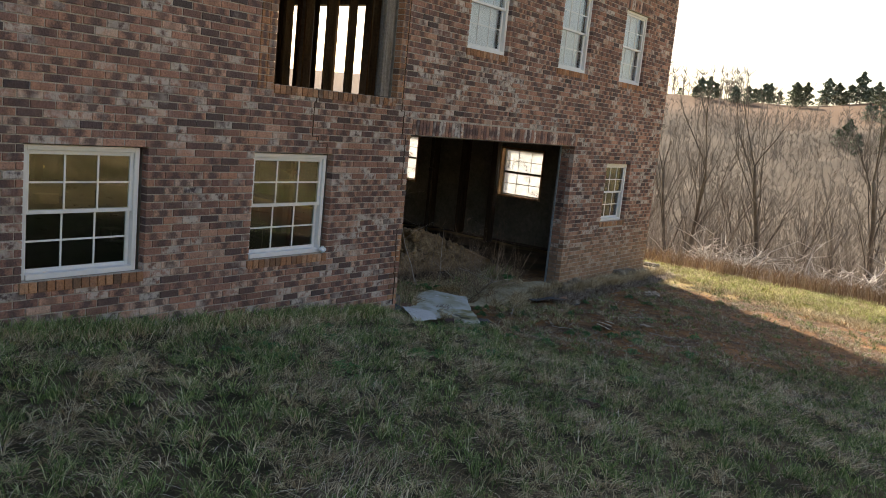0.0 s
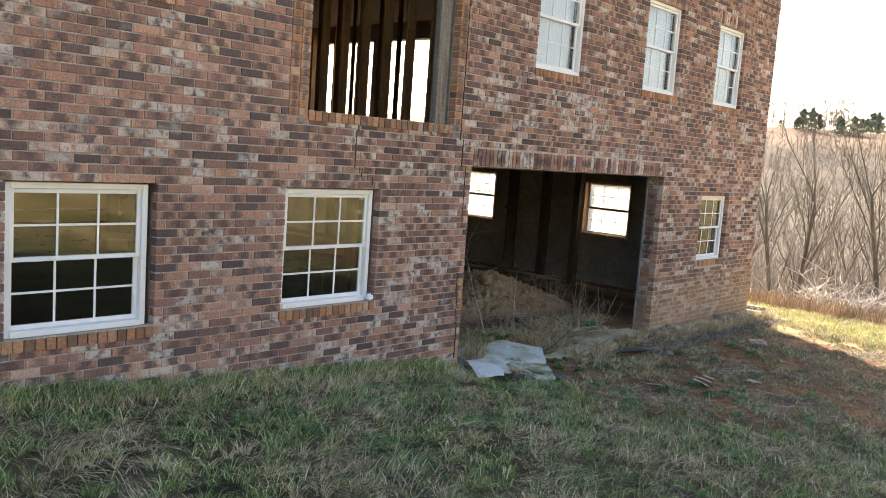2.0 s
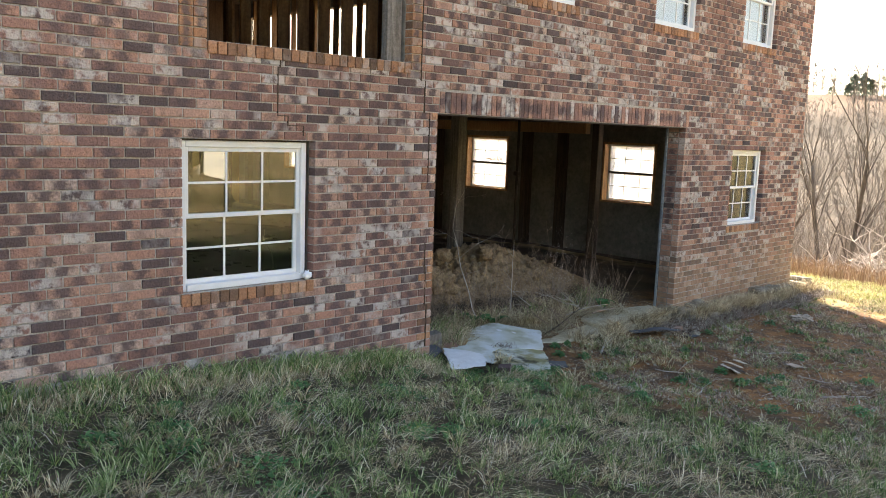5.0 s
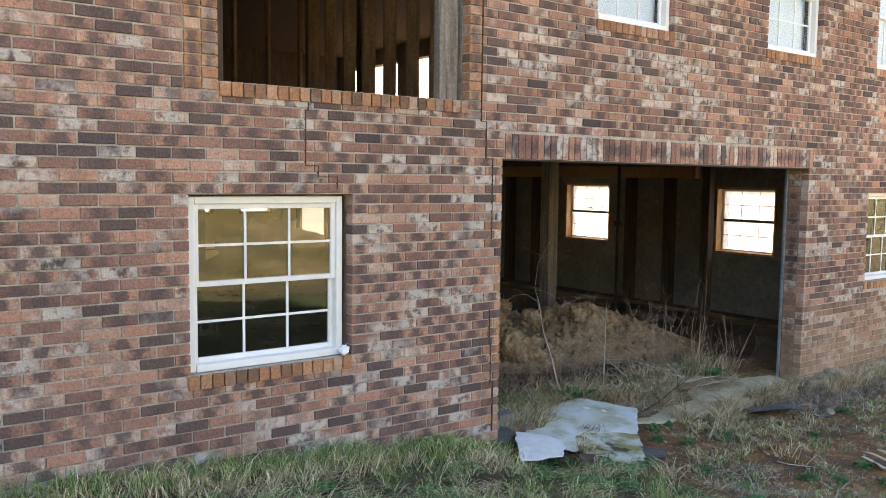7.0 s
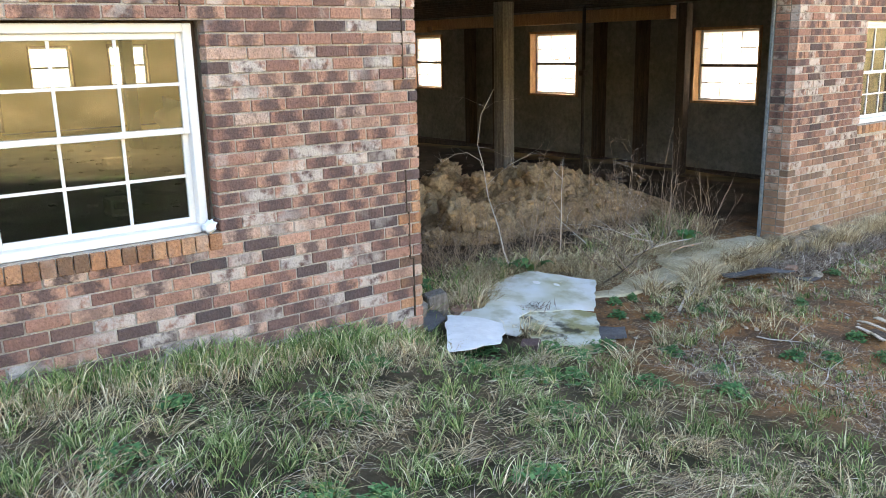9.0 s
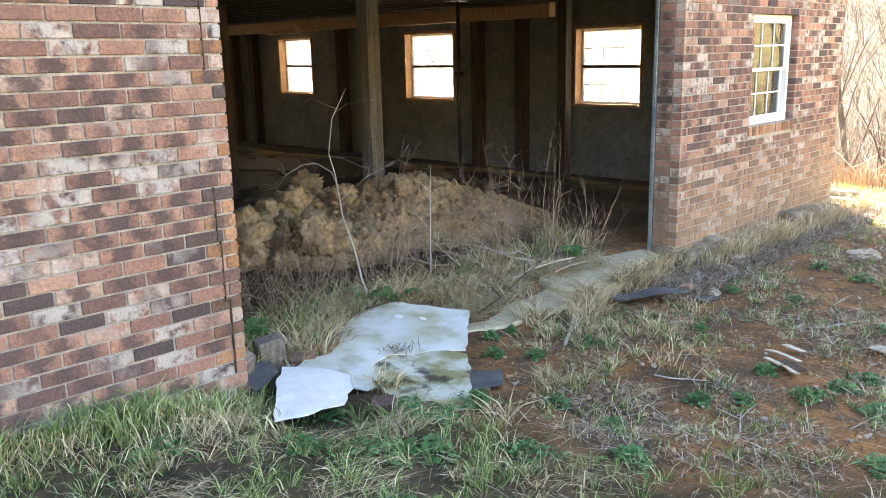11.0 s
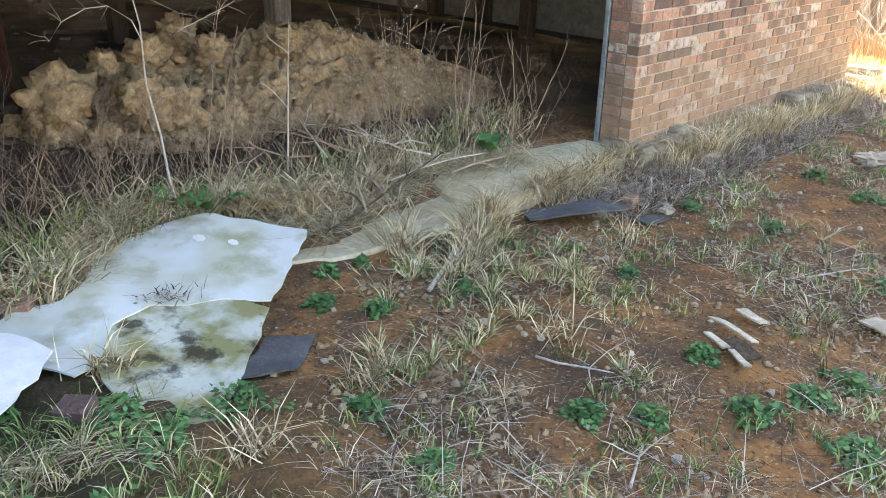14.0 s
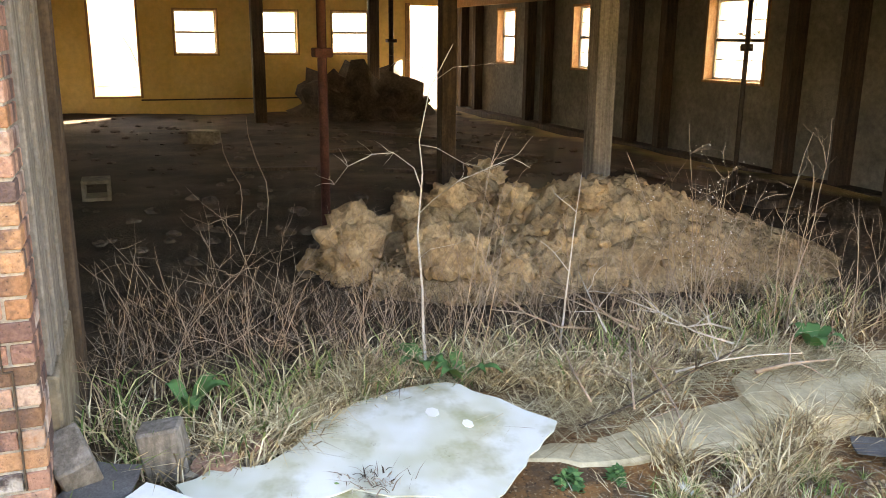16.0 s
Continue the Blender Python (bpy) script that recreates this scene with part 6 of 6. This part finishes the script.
def plant(name, label, cat, group, trunk, crown, mats, m):
    t = thing(name, label, cat, group, at=m)
    part("trunk", trunk, mats[0], t, smooth=True)
    part("crown", crown, mats[1], t)
    return t


kinds = [plant("bare_tree", "bare grey leafless tree at the edge of the woods", "tree", "bare trees", *bare_tree(400 + k, 5.5 + k * 0.5, 3), (MAT_BARK, MAT_BARK), Matrix.Translation(on_ground(x, y, 0)))
         for k, (x, y) in enumerate(((-2.0, 14.5), (-1.46, 14.7), (0.38, 14.5), (3.0, 15.4)))]
g = random.Random(12)
for k, (x, y) in enumerate(((-24, -1.2), (-25, 0.8), (-23.5, 6.0), (-26, 8.5))):
    copy_thing(kinds[k % 4], Matrix.Translation(on_ground(x, y, -0.1)) @ pose(0, 0, 0, 0, 0, 80 * k))
for k in range(30):
    y = 14.6 + 30 * g.random()
    x = g.uniform(-6 - 0.75 * (y - 12), 9)
    copy_thing(kinds[k % 4], Matrix.Translation(on_ground(x, y, -0.1)) @ pose(0, 0, 0, 0, 0, g.uniform(0, 360)) @ Matrix.Scale(g.uniform(0.55, 0.85), 4))
brush = Pile()
for k in range(4200):
    y = 13.8 + 30 * g.random() ** 1.5
    x = g.uniform(-8 - 0.75 * (y - 12), 9 + 0.2 * (y - 12))
    h = g.uniform(0.9, 2.7)
    a = g.uniform(0, 6.28)
    path = bent(on_ground(x, y, -0.1), (0.25 * math.cos(a), 0.25 * math.sin(a), 1), h, 4, 0.09, g)
    r = g.uniform(0.004, 0.010)
    brush.tube(path, [r, r * 0.9, r * 0.75, r * 0.55, r * 0.3], 3)
    for _ in range(6):
        b = g.uniform(0, 6.28)
        brush.tube(bent(path[g.randint(1, 4)], (math.cos(b), math.sin(b), 2.0), h * g.uniform(0.2, 0.45), 2, 0.15, g), [r * 0.5, r * 0.4, r * 0.2], 3)
solo("brush", brush, MAT_BRUSH, "dense leafless brush at the edge of the woods", "brush", kind="stuff")
far_woods = Pile()
for k in range(3900):
    y = 38 + 190 * g.random()
    x = g.uniform(-20 - 0.75 * y, 12 + 0.15 * y)
    h = g.uniform(3.0, 6.0)
    base = on_ground(x, y, -0.3)
    path = bent(base, (0, 0, 1), h * 0.8, 3, 0.05, g)
    r = h * 0.011
    far_woods.tube(path, [r, r * 0.85, r * 0.6, r * 0.3], 3)
    for _ in range(16):
        b = g.uniform(0, 6.28)
        far_woods.tube(bent(path[g.randint(1, 3)], (math.cos(b), math.sin(b), g.uniform(0.8, 1.8)), h * g.uniform(0.18, 0.42), 2, 0.12, g), [r * 0.6, r * 0.5, r * 0.25], 3)
solo("far_woods", far_woods, MAT_BRUSH, "leafless brown woods on the far hillside", "woods", kind="stuff")
pale = Pile()
for k in range(110):
    a = g.uniform(0, 6.28)
    x, y = g.gauss(0.5, 0.75) if k % 3 else g.gauss(3.2, 0.7), g.gauss(12.4, 0.35)
    path = bent(on_ground(x, y, 0.05), (math.cos(a), 0.5 * math.sin(a), g.uniform(0.15, 0.9)), g.uniform(0.7, 1.7), 5, 0.2, g, 0.03)
    r = g.uniform(0.012, 0.03)
    pale.tube(path, [r, r * 0.9, r * 0.75, r * 0.6, r * 0.45, r * 0.3], 4)
    for _ in range(4):
        b = g.uniform(0, 6.28)
        pale.tube(bent(path[g.randint(1, 4)], (math.cos(b), math.sin(b), 0.5), 0.5, 3, 0.2, g), [r * 0.5, r * 0.4, r * 0.3, r * 0.15], 3)
solo("bleached_brushwood", pale, MAT_PALE, "pile of bleached fallen branches at the edge of the woods", "brushwood", kind="stuff")


def cedar(seed, tall):
    g = random.Random(seed)
    trunk = Pile().tube([(0, 0, -0.5), (0, 0, tall * 0.9)], [tall * 0.02, tall * 0.004], 5)
    crown = Pile()
    w = g.uniform(0.36, 0.55)
    for k in range(1300):
        q = g.random() ** 0.8
        z = tall * (0.08 + 0.92 * q)
        rad = tall * w * (1 - q) ** 0.55 * (0.75 + 0.35 * math.sin(q * 19 + seed)) + 0.1
        a, d = g.uniform(0, 6.28), rad * g.random() ** 0.4
        c = Vector((d * math.cos(a), d * math.sin(a), z))
        s = tall * g.uniform(0.02, 0.05)
        u = Vector((g.gauss(0, 1), g.gauss(0, 1), g.gauss(0, 0.6))).normalized() * s
        v = u.orthogonal().normalized() * s * 0.7
        crown.add([tuple(c - u), tuple(c + v), tuple(c + u), tuple(c - v)], [(0, 1, 2, 3)])
    return trunk, crown


cedars = [plant("cedar", "dark green cedar on the far hillside", "tree", "cedars on the hill", *cedar(500 + k, 6 + k), (MAT_BARK, MAT_CEDAR), Matrix.Translation(on_ground(-70 + 9 * k, 262, 0))) for k in range(4)]
for k in range(46):
    if k < 32:
        y = 250 + g.uniform(0, 25)
        az = radians(-21 + 16 * k / 32 + g.uniform(-0.6, 0.6))
    else:
        y = g.uniform(150, 240)
        az = radians(g.uniform(-12, -5))
    x = 6.4 + math.tan(az) * (y + 8)
    copy_thing(cedars[k % 4], Matrix.Translation(on_ground(x, y, -0.2)) @ pose(0, 0, 0, 0, 0, g.uniform(0, 360)) @ Matrix.Scale(g.uniform(0.45, 0.95), 4))
ridge = Pile()
for k in range(60):
    az = radians(g.uniform(-23, -17) if k < 40 else g.uniform(-17, -5))
    y = 255 + g.uniform(0, 15)
    h = g.uniform(6, 11) if k < 40 else g.uniform(4, 6)
    path = bent(on_ground(6.4 + math.tan(az) * (y + 8), y, -0.3), (0, 0, 1), h * 0.8, 3, 0.04, g)
    ridge.tube(path, [0.13, 0.11, 0.08, 0.04], 3)
    for _ in range(24):
        b = g.uniform(0, 6.28)
        ridge.tube(bent(path[g.randint(1, 3)], (math.cos(b), math.sin(b), g.uniform(0.8, 1.8)), h * g.uniform(0.15, 0.38), 2, 0.12, g), [0.06, 0.05, 0.03], 3)
solo("ridge_trees", ridge, MAT_BRUSH, "row of thin bare trees along the ridge", "trees", kind="stuff")
